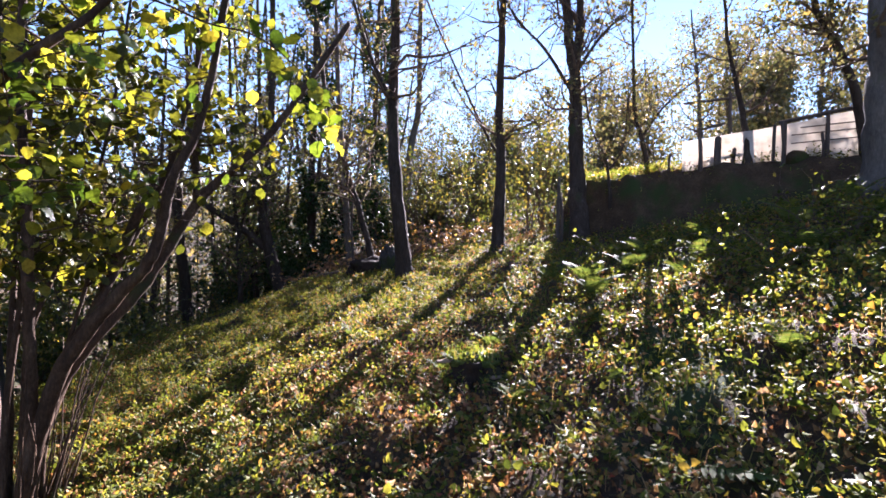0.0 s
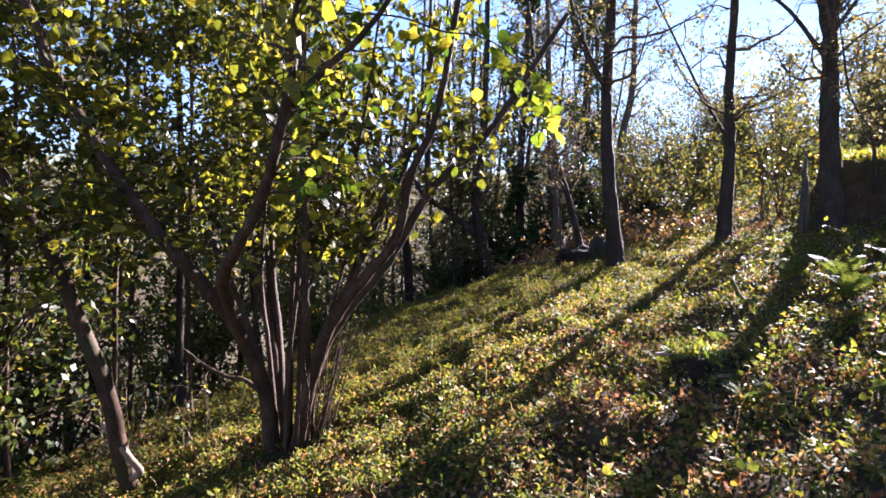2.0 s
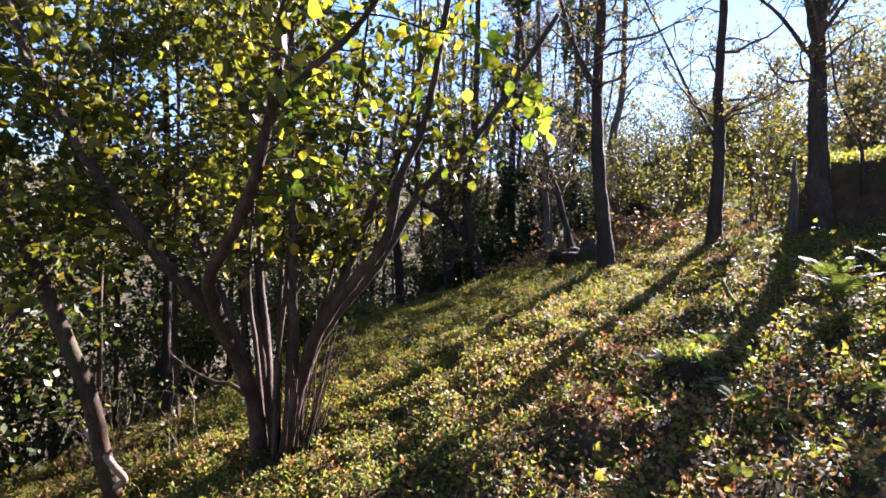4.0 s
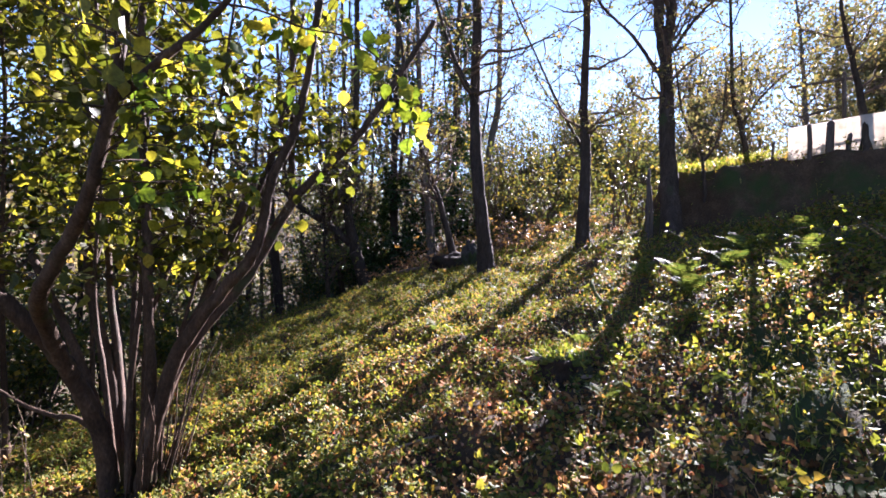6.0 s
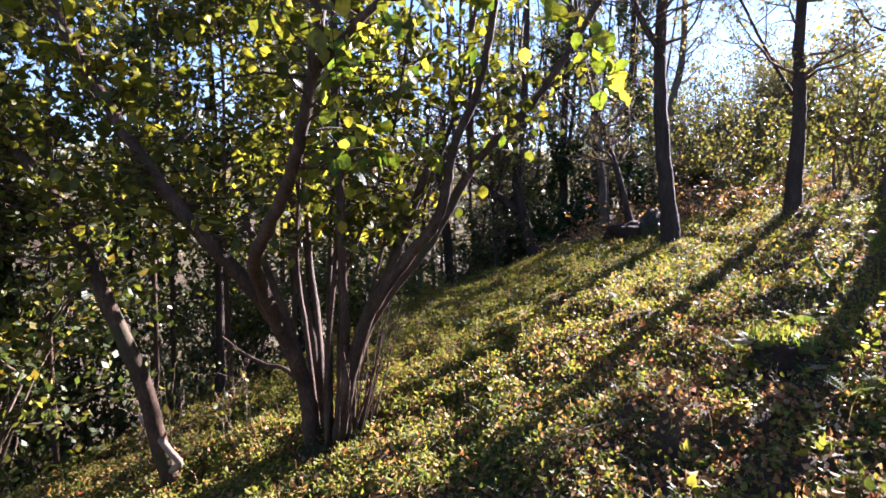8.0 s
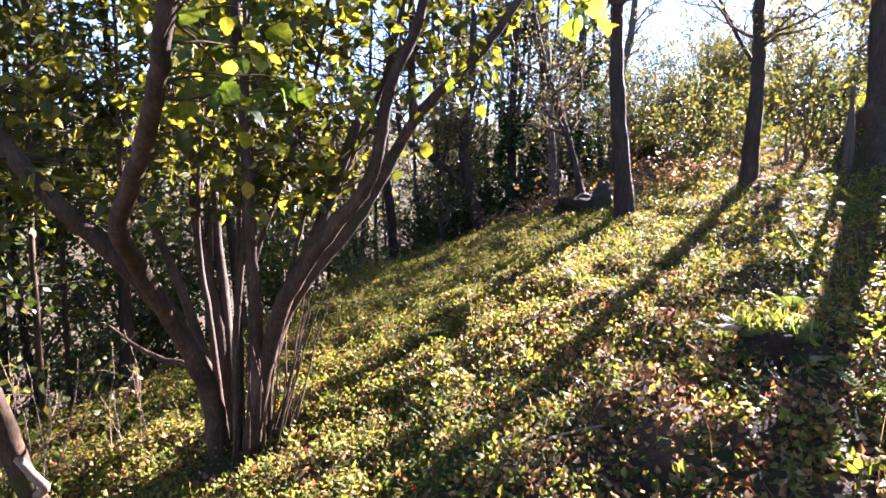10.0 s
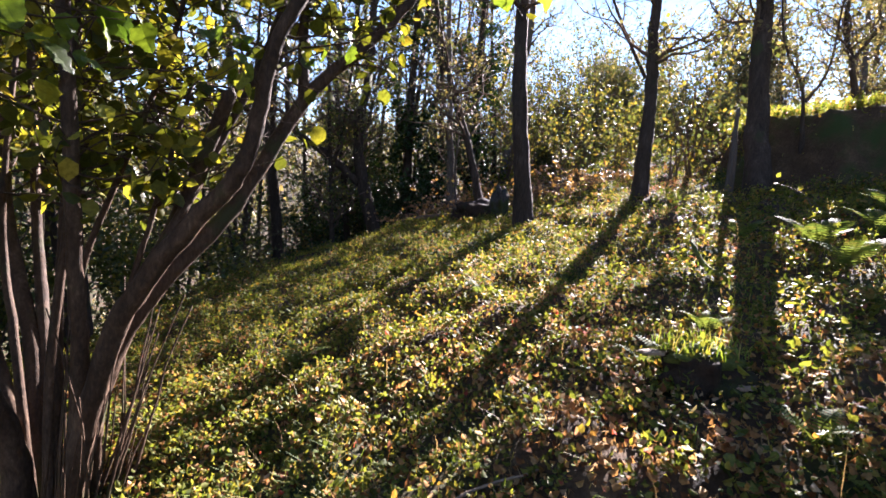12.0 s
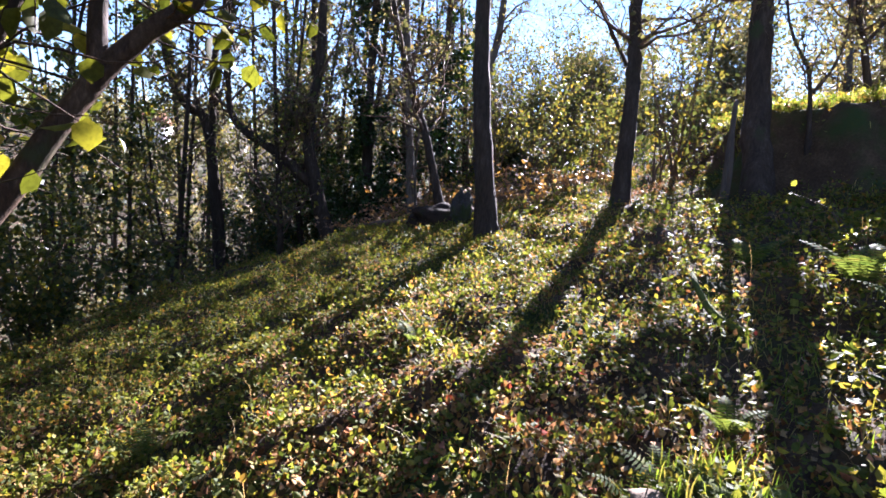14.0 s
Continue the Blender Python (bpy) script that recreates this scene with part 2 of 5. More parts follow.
class Buf:
    """Collects tubes and leaves, and turns them into one mesh."""

    def __init__(self):
        self.v, self.f, self.n = [], [], 0

    def add(self, verts, faces):
        verts, faces = np.asarray(verts, float), np.asarray(faces, int)
        self.v.append(verts)
        self.f.append(faces + self.n)
        self.n += len(verts)

    def tube(self, pts, radii, sides=6, wobble=0.0):
        pts, radii = np.asarray(pts, float), np.asarray(radii, float)
        k = len(pts)
        way = np.gradient(pts, axis=0)
        way /= np.linalg.norm(way, axis=1)[:, None] + 1e-9
        ref = np.array([0.0, 1.0, 0.0]) if abs(way[:, 1]).mean() < 0.8 else np.array([1.0, 0.0, 0.0])
        a = np.cross(way, ref)
        a /= np.linalg.norm(a, axis=1)[:, None] + 1e-9
        b = np.cross(way, a)
        ang = np.linspace(0, 2 * np.pi, sides, endpoint=False)
        r = radii[:, None] * (1 + (rng.normal(0, wobble, (k, sides)) if wobble else 0))
        ring = pts[:, None, :] + r[..., None] * (np.cos(ang)[None, :, None] * a[:, None, :] + np.sin(ang)[None, :, None] * b[:, None, :])
        i, j = np.meshgrid(np.arange(k - 1), np.arange(sides), indexing="ij")
        j2 = (j + 1) % sides
        q = np.stack([i * sides + j, i * sides + j2, (i + 1) * sides + j2, (i + 1) * sides + j], -1).reshape(-1, 4)
        self.add(np.r_[ring.reshape(-1, 3), pts[-1:] + way[-1:] * radii[-1]], np.r_[q, [[(k - 1) * sides + s, (k - 1) * sides + (s + 1) % sides, k * sides, k * sides] for s in range(sides)]])

    def leaves(self, pos, size, tilt=0.9, width=0.75, fold=0.18, simple=False, heading=None, lean=0.0):
        """Leaves at the places pos; tilt: how far their faces turn away from up, in radians."""
        pos = np.asarray(pos, float)
        m = len(pos)
        if not m:
            return
        size = np.broadcast_to(size, (m,)).astype(float)
        head = rng.uniform(0, 2 * np.pi, m) if heading is None else heading
        lean, roll = lean + rng.normal(0, tilt, m), rng.normal(0, tilt, m)
        y = np.stack([np.cos(head) * np.cos(lean), np.sin(head) * np.cos(lean), np.sin(lean)], -1)
        s = np.stack([-np.sin(head), np.cos(head), np.zeros(m)], -1)
        z = np.cross(s, y) * -1
        x = s * np.cos(roll)[:, None] + z * np.sin(roll)[:, None]
        z = np.cross(x, y)
        if simple:
            t = np.array([(0, 0, 0), (-0.5, 0.5, 0.06), (0, 1, 0), (0.5, 0.5, 0.06)])
            f = np.array([[0, 3, 2, 1]])
        else:
            t = np.array([(0, 0, 0), (-0.42, 0.28, fold), (-0.40, 0.66, fold * 0.8), (0, 1, -fold * 0.5), (0.40, 0.66, fold * 0.8), (0.42, 0.28, fold)])
            f = np.array([[0, 3, 2, 1], [0, 5, 4, 3]])
        w = width * rng.uniform(0.8, 1.2, m)
        v = pos[:, None, :] + size[:, None, None] * (t[None, :, 0:1] * w[:, None, None] * x[:, None, :] + t[None, :, 1:2] * y[:, None, :] + t[None, :, 2:3] * z[:, None, :])
        k = len(t)
        self.add(v.reshape(-1, 3), (f[None] + (np.arange(m) * k)[:, None, None]).reshape(-1, 4))

    def broad_leaf(self, width=0.85, cup=0.12, teeth=0.03):
        """One well-shaped leaf from the origin along x: two curved halves on a midrib, a toothed edge and a pointed tip."""
        k = 9
        u = np.linspace(0, 1, k)
        half = 0.5 * width * np.sin(np.pi * u ** 0.8) ** 0.75 * (1 - 0.25 * u)
        half[1:-1] += teeth * np.where(np.arange(1, k - 1) % 2, 1, -1)
        drop = -0.18 * u * u + 0.03 * rng.normal(0, 1, k)
        mid = np.stack([u, 0 * u, drop], -1)
        for s in (1, -1):
            in_ = np.stack([u + 0.04, s * half * 0.55, drop + cup * 0.35 * half / (0.5 * width)], -1)
            edge = np.stack([u + 0.05 * (u < 0.9), s * half, drop + cup * (0.6 + 0.3 * rng.normal(0, 1, k)) * half / (0.5 * width)], -1)
            v = np.concatenate([mid, in_, edge])
            q = [[a, a + 1, k + a + 1, k + a] for a in range(k - 1)] + [[k + a, k + a + 1, 2 * k + a + 1, 2 * k + a] for a in range(k - 1)]
            self.add(v, q if s > 0 else [r[::-1] for r in q])

    def blades(self, pos, height, width, bend):
        """Grass blades: three points up a bent strip, two quads, the tip narrow."""
        pos = np.asarray(pos, float)
        m = len(pos)
        head = rng.uniform(0, 2 * np.pi, m)
        d = np.stack([np.cos(head), np.sin(head), np.zeros(m)], -1)
        s = np.stack([-np.sin(head), np.cos(head), np.zeros(m)], -1)
        h, w, b = (np.broadcast_to(q, (m,))[:, None] for q in (height, width, bend))
        up = np.array([0, 0, 1.0])
        mid = pos + up * h * 0.6 + d * h * b * 0.35
        tip = pos + up * h * 0.9 + d * h * b
        v = np.stack([pos - s * w / 2, pos + s * w / 2, mid + s * w * 0.4, mid - s * w * 0.4, tip + s * w * 0.08, tip - s * w * 0.08], 1)
        f = np.array([[0, 1, 2, 3], [3, 2, 4, 5]])
        self.add(v.reshape(-1, 3), (f[None] + (np.arange(m) * 6)[:, None, None]).reshape(-1, 4))

    def mesh(self, name, mat, smooth=False):
        v, f = np.concatenate(self.v), np.concatenate(self.f)
        return raw_mesh(name, v, f, mat, smooth)


def raw_mesh(name, v, f, mat, smooth=False):
    """A mesh from quads; a quad whose last two corners are one becomes a triangle."""
    tri = f[:, 2] == f[:, 3]
    count = np.where(tri, 3, 4)
    keep = np.ones(f.shape, bool)
    keep[tri, 3] = False
    loops = f[keep]
    me = bpy.data.meshes.new(name)
    me.vertices.add(len(v))
    me.vertices.foreach_set("co", v.astype(np.float32).ravel())
    me.loops.add(len(loops))
    me.loops.foreach_set("vertex_index", loops.astype(np.int32))
    me.polygons.add(len(f))
    me.polygons.foreach_set("loop_start", np.r_[0, np.cumsum(count)[:-1]].astype(np.int32))
    if smooth:
        me.polygons.foreach_set("use_smooth", np.ones(len(f), bool))
    me.update(calc_edges=True)
    me.validate()
    me.materials.append(mat)
    return me


def thing(name, label, category, place=(0, 0, 0), group="", kind=""):
    ob = new(name)
    ob.location = place
    ob.empty_display_size = 0.1
    return tagged(ob, label, category, group, kind)


def part(name, data, parent, label="", shift=True):
    """A mesh built in world places becomes a part of the thing."""
    if isinstance(data, tuple):
        buf, mat, smooth = data
        data = buf.mesh(name, mat, smooth)
    ob = new(name, data)
    ob.parent = parent
    if shift:
        top = parent
        off = Vector((0, 0, 0))
        while top:
            off += top.location
            top = top.parent
        ob.location = -off
    if label:
        ob["label"] = label
    return ob


def spline(pts, steps=6):
    """A smooth line through a few points (Catmull-Rom)."""
    p = np.asarray(pts, float)
    p = np.r_[[2 * p[0] - p[1]], p, [2 * p[-1] - p[-2]]]
    t = np.linspace(0, 1, steps, endpoint=False)[:, None]
    out = []
    for a, b, c, d in zip(p[:-3], p[1:-2], p[2:-1], p[3:]):
        out.append(0.5 * (2 * b + (c - a) * t + (2 * a - 5 * b + 4 * c - d) * t**2 + (3 * b - a - 3 * c + d) * t**3))
    return np.r_[np.concatenate(out), p[-2:-1]]


def smooth_step(v):
    v = np.clip(v, 0, 1)
    return v * v * (3 - 2 * v)


# ---------------------------------------------------------------- the ground
EDGE_Y, EDGE_X = [-30, 4, 7.5, 9.3, 10.2, 11.2, 12.3, 14, 40], [-6.6, -6.2, -5.6, -5.2, -4.3, -3.4, -2.7, -2.2, -2.0]


def bank_foot(x):
    return np.interp(x, [1.5, 2.4, 3.5, 5.7, 9.0], [9.1, 8.75, 7.75, 6.9, 6.0])


def bank_end(y):
    return 1.7 + 0.17 * np.clip(np.asarray(y, float) - 8.9, 0, 12)


def ground_z(x, y):
    """Height of the ground: a slope rising ahead and to the right, a bank, and a drop into a wooded hollow."""
    x, y = np.asarray(x, float), np.asarray(y, float)
    xr = np.clip(x, -9, 1.5) * 0.25 + np.clip(x - 1.5, 0, 4) * 0.27
    z = -0.121 + xr + 0.137 * np.clip(y, -4, 17)
    foot = bank_foot(x)
    top = 2.64 + 0.045 * np.clip(x - 2.4, -1, 6) + 0.03 * np.clip(y - 9, 0, 30)
    rough = 0.1 * np.sin(x * 5.1) + 0.06 * np.sin(x * 11.3 + 1)
    s = smooth_step((y + rough - foot) / 0.62) * smooth_step((x - bank_end(y) + 0.1 * np.sin(y * 7)) / 0.5)
    z = z + (np.maximum(top, z) - z) * s
    d = np.clip(np.interp(y, EDGE_Y, EDGE_X) - x, 0, 14)
    z = z - 0.4 * d - 0.03 * d * d - 0.15 * np.clip(d - 1.8, 0, 5)
    near = np.exp(-((x / 14) ** 2 + ((y - 5) / 16) ** 2))
    z = z + near * (0.025 * np.sin(2.1 * x + 0.7 * y) + 0.02 * np.sin(3.7 * y - 1.9 * x) + 0.012 * np.sin(7.3 * x + 5.1 * y) + 0.01 * np.sin(9.7 * y - 6.1 * x))
    z = z + near * (0.016 * np.sin(11.3 * x + 4.1 * y + 2 * np.sin(1.3 * y)) + 0.016 * np.sin(13.7 * y - 5.9 * x + 2 * np.sin(1.7 * x)) + 0.011 * np.sin(19.1 * x + 14.3 * y) + 0.011 * np.sin(23.3 * y - 12.1 * x))
    z = z + near * (0.022 * np.sin(5.3 * x + 2.3 * y + 1.7 * np.sin(2.1 * y)) + 0.022 * np.sin(5.9 * y - 3.1 * x + 1.9 * np.sin(1.6 * x)))
    r = np.hypot(x, y)
    west = smooth_step((-x * 0.9 + y * 0.35) / (r + 1) * 1.6)
    z = z + west * 36 * smooth_step((r - 70) / 230) + (1 - west) * 9 * smooth_step((r - 40) / 200)
    return z


def axis(lo, hi, step, far):
    mid = np.arange(lo, hi, step)
    grow = np.cumsum(step * 1.22 ** np.arange(1, 60))
    grow = grow[grow < far]
    return np.r_[(lo - grow)[::-1], mid, hi + grow]


gx, gy = axis(-8, 8.5, 0.085, 1800), axis(-2, 12.5, 0.085, 1800)
X, Y = np.meshgrid(gx, gy, indexing="xy")
gv = np.stack([X, Y, ground_z(X, Y)], -1).reshape(-1, 3)
gi, gj = np.meshgrid(np.arange(len(gy) - 1), np.arange(len(gx) - 1), indexing="ij")
gf = np.stack([gi * len(gx) + gj, gi * len(gx) + gj + 1, (gi + 1) * len(gx) + gj + 1, (gi + 1) * len(gx) + gj], -1).reshape(-1, 4)
ground = new("ground", raw_mesh("ground", gv, gf, soil, True))
tagged(ground, "sloping woodland ground of dark leaf mould with a steep earth bank", "ground", kind="structure")


def on_ground(x, y, dz=0.0):
    return np.stack([x, y, ground_z(x, y) + dz], -1)


def spot(x, y, dz=0.0):
    return (x, y, float(ground_z(x, y)) + dz)


# ---------------------------------------------------------------- trees
def branch_path(start, way, length, bend=0.25, k=5, rise=0.12):
    pts, w = [np.asarray(start, float)], np.asarray(way, float)
    w = w / np.linalg.norm(w)
    for _ in range(k):
        w = w + rng.normal(0, bend, 3) + (0, 0, rise)
        w /= np.linalg.norm(w)
        pts.append(pts[-1] + w * length / k)
    return np.array(pts)


def tree(name, label, trunk_pts, r0, r1, mat, forks=(), boughs=14, twigs=5, leaf=None, leaves=8, size=0.06, first=0.35, reach=1.8, category="tree", flare=1.5, spread=0.05, droop=0.1, sides=10, simple=True, sub=3, singly=False):
    """One tree: a tapered trunk through its points, forks through theirs, boughs with twigs, and leaves on the twigs."""
    base = trunk_pts[0]
    t = thing(name, label, category, base)
    wood, fine, tips, limbs = Buf(), Buf(), [], []
    lines = []
    for pts, a, b in [(trunk_pts, r0, r1), *forks]:
        line = spline(pts, 7)
        s = np.linspace(0, 1, len(line))
        rad = a + (b - a) * s ** 0.9
        if pts is trunk_pts:
            low = np.linalg.norm(line - line[0], axis=1)
            rad = rad * (1 + (flare - 1) * np.exp(-low / (1.6 * r0)))
            line = np.r_[[line[0] - (line[1] - line[0]) / np.linalg.norm(line[1] - line[0]) * 0.25], line]
            rad = np.r_[rad[0] * 1.1, rad]
        line[1:-1] += rng.normal(0, 0.06 * a, line[1:-1].shape) * (1, 1, 0)
        wood.tube(line, rad, sides if a > 0.05 else 6, 0.05)
        lines.append((line, rad, 1.0 if pts is trunk_pts else 0.7))
    for line, rad, weight in lines:
        for _ in range(int(boughs * weight)):
            i = int(rng.uniform(first if weight == 1 else 0.25, 0.98) * (len(line) - 1))
            ang = rng.uniform(0, 2 * np.pi)
            way = (math.cos(ang), math.sin(ang), rng.uniform(0.15, 0.9))
            length = reach * rng.uniform(0.5, 1.1) * (0.55 + 0.45 * (1 - i / len(line)))
            p = branch_path(line[i], way, length, 0.28, 6)
            rb = min(rad[i] * 0.5, 0.012 + 0.012 * length)
            if singly:
                fine = Buf()
                limbs.append((fine, len(tips)))
            fine.tube(p, np.linspace(rb, 0.004, len(p)), 4)
            for _ in range(twigs):
                j = rng.integers(1, len(p))
                q = branch_path(p[j], rng.normal(0, 1, 3) + (p[j] - p[j - 1]) * 3, length * rng.uniform(0.25, 0.55), 0.3, 4, -droop * 0.3)
                fine.tube(q, np.linspace(rb * 0.45, 0.002, len(q)), 3)
                tips.append(q)
                for _ in range(sub - 1):
                    m = q[rng.integers(1, len(q))]
                    o = branch_path(m, rng.normal(0, 1, 3) + (q[-1] - q[0]), length * rng.uniform(0.12, 0.3), 0.3, 3, -droop)
                    fine.tube(o, np.linspace(rb * 0.22, 0.0015, len(o)), 3)
                    tips.append(o)
    part("trunk", (wood, mat, True), t)
    def foliage(some, parent, name):
        q = [o[rng.integers(1, len(o))] for o in some for _ in range(rng.poisson(leaves))]
        if leaf is None or not q:
            return
        crown = Buf()
        q = np.array(q) + rng.normal(0, spread, (len(q), 3))
        crown.leaves(q, size * rng.uniform(0.6, 1.2, len(q)), 0.8, 0.7, simple=simple)
        ob = part(name, (crown, leaf, False), t)
        if parent is not t:
            ob.parent, ob.location = parent, (0, 0, 0)
        tagged(ob, kind="stuff")

    for i, (b, at) in enumerate(limbs):
        bough = part("bough", (b, twig_brown, False), t)
        foliage(tips[at : limbs[i + 1][1] if i + 1 < len(limbs) else len(tips)], bough, "foliage")
    if not singly:
        tagged(part("branchwork", (fine, twig_brown, False), t), kind="stuff")
        foliage(tips, t, "crown")
    return t


tree("oak_tree", "tall dark rough-barked oak with a straight trunk on the slope", [spot(-0.83, 9.3), (-1.01, 9.45, 2.5), (-1.09, 9.6, 3.8), (-1.07, 9.7, 5.95), (-1.2, 9.8, 8.5), (-1.1, 9.9, 12)], 0.135, 0.05, bark_dark,
     [([(-1.06, 9.55, 3.9), (-1.55, 9.5, 5.0), (-2.0, 9.4, 6.6)], 0.05, 0.02)], 22, 6, autumn_leaf, 2.5, 0.075, 0.45, 2.4, singly=True)
tree("ash_tree", "slender dark ash trunk with a thin forked limb", [spot(0.78, 9.5), (0.82, 9.65, 2.3), (0.84, 9.8, 3.22), (0.82, 9.9, 4.2), (0.88, 9.9, 6.0), (0.9, 10, 11)], 0.115, 0.05, bark_dark,
     [([(0.77, 9.9, 3.2), (0.49, 9.9, 3.72), (0.22, 9.9, 4.3), (-0.53, 9.9, 6.03), (-0.9, 9.8, 7.5)], 0.03, 0.012)], 20, 5, autumn_leaf, 2.2, 0.075, 0.42, 1.9, flare=1.3, singly=True)
tree("twin_trunk_tree", "large dark tree with twin upper trunks below the bank", [spot(2.04, 8.65), (2.06, 9.0, 2.5), (2.07, 9.2, 3.5), (2.07, 9.3, 4.3), (1.95, 9.5, 5.8), (1.75, 9.6, 11)], 0.165, 0.06, bark_dark,
     [([(2.04, 9.3, 4.25), (2.17, 9.45, 5.2), (2.2, 9.5, 5.9), (2.4, 9.6, 10.5)], 0.095, 0.045), ([(2.02, 9.4, 4.2), (1.57, 9.4, 4.9), (1.03, 9.4, 5.5), (0.6, 9.3, 6.4)], 0.04, 0.012), ([(2.1, 9.4, 4.5), (2.6, 9.4, 5.2), (3.1, 9.5, 5.6)], 0.035, 0.012)], 16, 5, autumn_leaf, 2.2, 0.075, 0.42, 1.9, flare=1.15, singly=True)
tree("beech_tree", "thick smooth grey trunk standing beside the bank", [spot(5.12, 6.5), (5.1, 6.5, 3.2), (5.08, 6.5, 4.6), (5.0, 6.6, 10)], 0.19, 0.1, bark_grey, (), 12, 5, autumn_leaf, 3, 0.08, 0.5, 2.4, singly=True)
tree("leaning_maple_tree", "thin leaning dark tree beside the plastic sheet", [spot(5.68, 7.5), (5.55, 7.55, 3.6), (5.31, 7.6, 4.31), (5.0, 7.6, 4.95), (4.7, 7.7, 7.5)], 0.075, 0.03, bark_dark, (), 26, 6, autumn_leaf, 5, 0.085, 0.4, 1.8, singly=True)
tree("young_ash_tree", "thin dark tree standing on the bank edge", [spot(3.34, 9.3), (3.2, 9.3, 3.4), (3.08, 9.3, 3.95), (3.0, 9.3, 6.5)], 0.05, 0.02, bark_dark, [([(3.2, 9.3, 3.35), (3.6, 9.3, 3.9), (4.2, 9.4, 4.4)], 0.025, 0.01)], 14, 5, autumn_leaf, 3, 0.07, 0.3, 1.3, singly=True)
tree("sapling", "thin bare sapling in front of the plastic sheet", [spot(4.4, 8.15), (4.38, 8.2, 3.31), (4.23, 8.2, 4.03), (4.09, 8.2, 4.8), (4.0, 8.2, 6.5)], 0.06, 0.012, bark_dark, (), 14, 4, autumn_leaf, 2, 0.07, 0.35, 1.2, singly=True)
tree("forked_sapling", "small forked sapling on the grassy bank edge", [spot(2.58, 8.9), (2.5, 8.92, 2.95), (2.25, 8.95, 3.5), (2.1, 9.0, 4.6)], 0.03, 0.01, bark_dark, [([(2.56, 8.9, 2.75), (2.8, 8.95, 3.2), (2.9, 9.0, 4.2)], 0.022, 0.008)], 12, 4, autumn_leaf, 2, 0.06, 0.3, 0.8, singly=True)
tree("slender_hornbeam_tree", "tall slender grey trunk deep in the wood", [spot(-1.75, 18), (-1.56, 18, 4.6), (-1.3, 18, 6), (-1.25, 18, 9), (-1.2, 18, 13)], 0.14, 0.06, bark_grey, (), 18, 5, autumn_leaf, 3, 0.09, 0.4, 2.2, singly=True)
tree("leaning_young_tree", "thin dark leaning trunk rooted in an earth mound", [spot(-1.66, 11, 0.1), (-2.02, 11.1, 2.33), (-2.35, 11.2, 3.22), (-2.76, 11.4, 4.72), (-3.1, 11.6, 7)], 0.075, 0.03, bark_dark, (), 20, 5, autumn_leaf, 2, 0.07, 0.3, 1.6, singly=True)
tree("pale_young_tree", "thin straight pale-barked trunk beside dead bracken", [spot(-2.41, 12.3), (-2.57, 12.4, 2.9), (-2.71, 12.4, 5.06), (-2.8, 12.4, 8)], 0.085, 0.03, bark_grey, [([(-2.3, 12.2, 0.9), (-2.35, 12.2, 2.2), (-2.1, 12.2, 4.0)], 0.03, 0.012)], 18, 5, autumn_leaf, 2, 0.07, 0.3, 1.6, singly=True)
tree("leaning_forked_tree", "dark forked tree leaning out over the hollow", [spot(-4.2, 13.3), (-4.65, 13.2, 1.53), (-4.78, 13.2, 2.5), (-4.58, 13.2, 4.18), (-4.5, 13.2, 9)], 0.17, 0.06, bark_dark,
     [([(-4.7, 13.2, 1.4), (-5.44, 13.1, 2.0), (-6.28, 13.0, 2.6), (-6.44, 13.0, 3.65), (-6.6, 13.0, 6.5)], 0.11, 0.04)], 20, 6, autumn_leaf, 3, 0.08, 0.35, 2.2, singly=True)
tree("hollow_edge_tree", "dark multi-limbed tree at the edge of the hollow", [spot(-6.45, 13), (-6.81, 13, 2.18), (-7.32, 13, 2.84), (-7.76, 13, 3.73), (-8.2, 13, 7)], 0.13, 0.05, bark_dark,
     [([(-6.78, 13, 2.0), (-6.71, 13, 3.87), (-6.3, 13, 5), (-6.2, 13, 8)], 0.08, 0.03)], 18, 6, autumn_leaf, 3, 0.08, 0.35, 2.2, singly=True)


def ivy_tree(place, top, r, girth):
    t = tree("ivy_clad_tree", "tall trunk thickly clad in dark evergreen ivy", [place, (place[0] - 0.1, place[1], place[2] + 3), (place[0] + 0.1, place[1], top)], r, 0.06, bark_dark, (), 16, 5, autumn_leaf, 1.5, 0.08, 0.5, 1.8)
    b = Buf()
    m = 15000
    z = place[2] + (top - place[2]) * rng.uniform(0.02, 0.95, m)
    a = rng.uniform(0, 2 * np.pi, m)
    tuft = np.sin(2.1 * z + place[0]) + np.sin(3.7 * z + 2 * a) + 0.8 * np.sin(5.3 * z - 3 * a + place[1])
    z, a = z[tuft > 0.35], a[tuft > 0.35]
    m = len(z)
    rad = r + girth * (0.35 + 0.65 * np.abs(np.sin(z * 1.3 + place[0]) * np.cos(z * 0.6 + a))) * rng.uniform(0.15, 1.0, m) ** 0.6 * np.interp(z, [place[2], place[2] + 2, top - 2, top], [0.4, 1, 1, 0.5])
    b.leaves(np.stack([place[0] + rad * np.cos(a), place[1] + rad * np.sin(a), z], -1), 0.11 * rng.uniform(0.6, 1.2, m), 0.8, 0.9, simple=True)
    part("ivy", (b, ivy_leaf, False), t, "dark glossy ivy leaves")


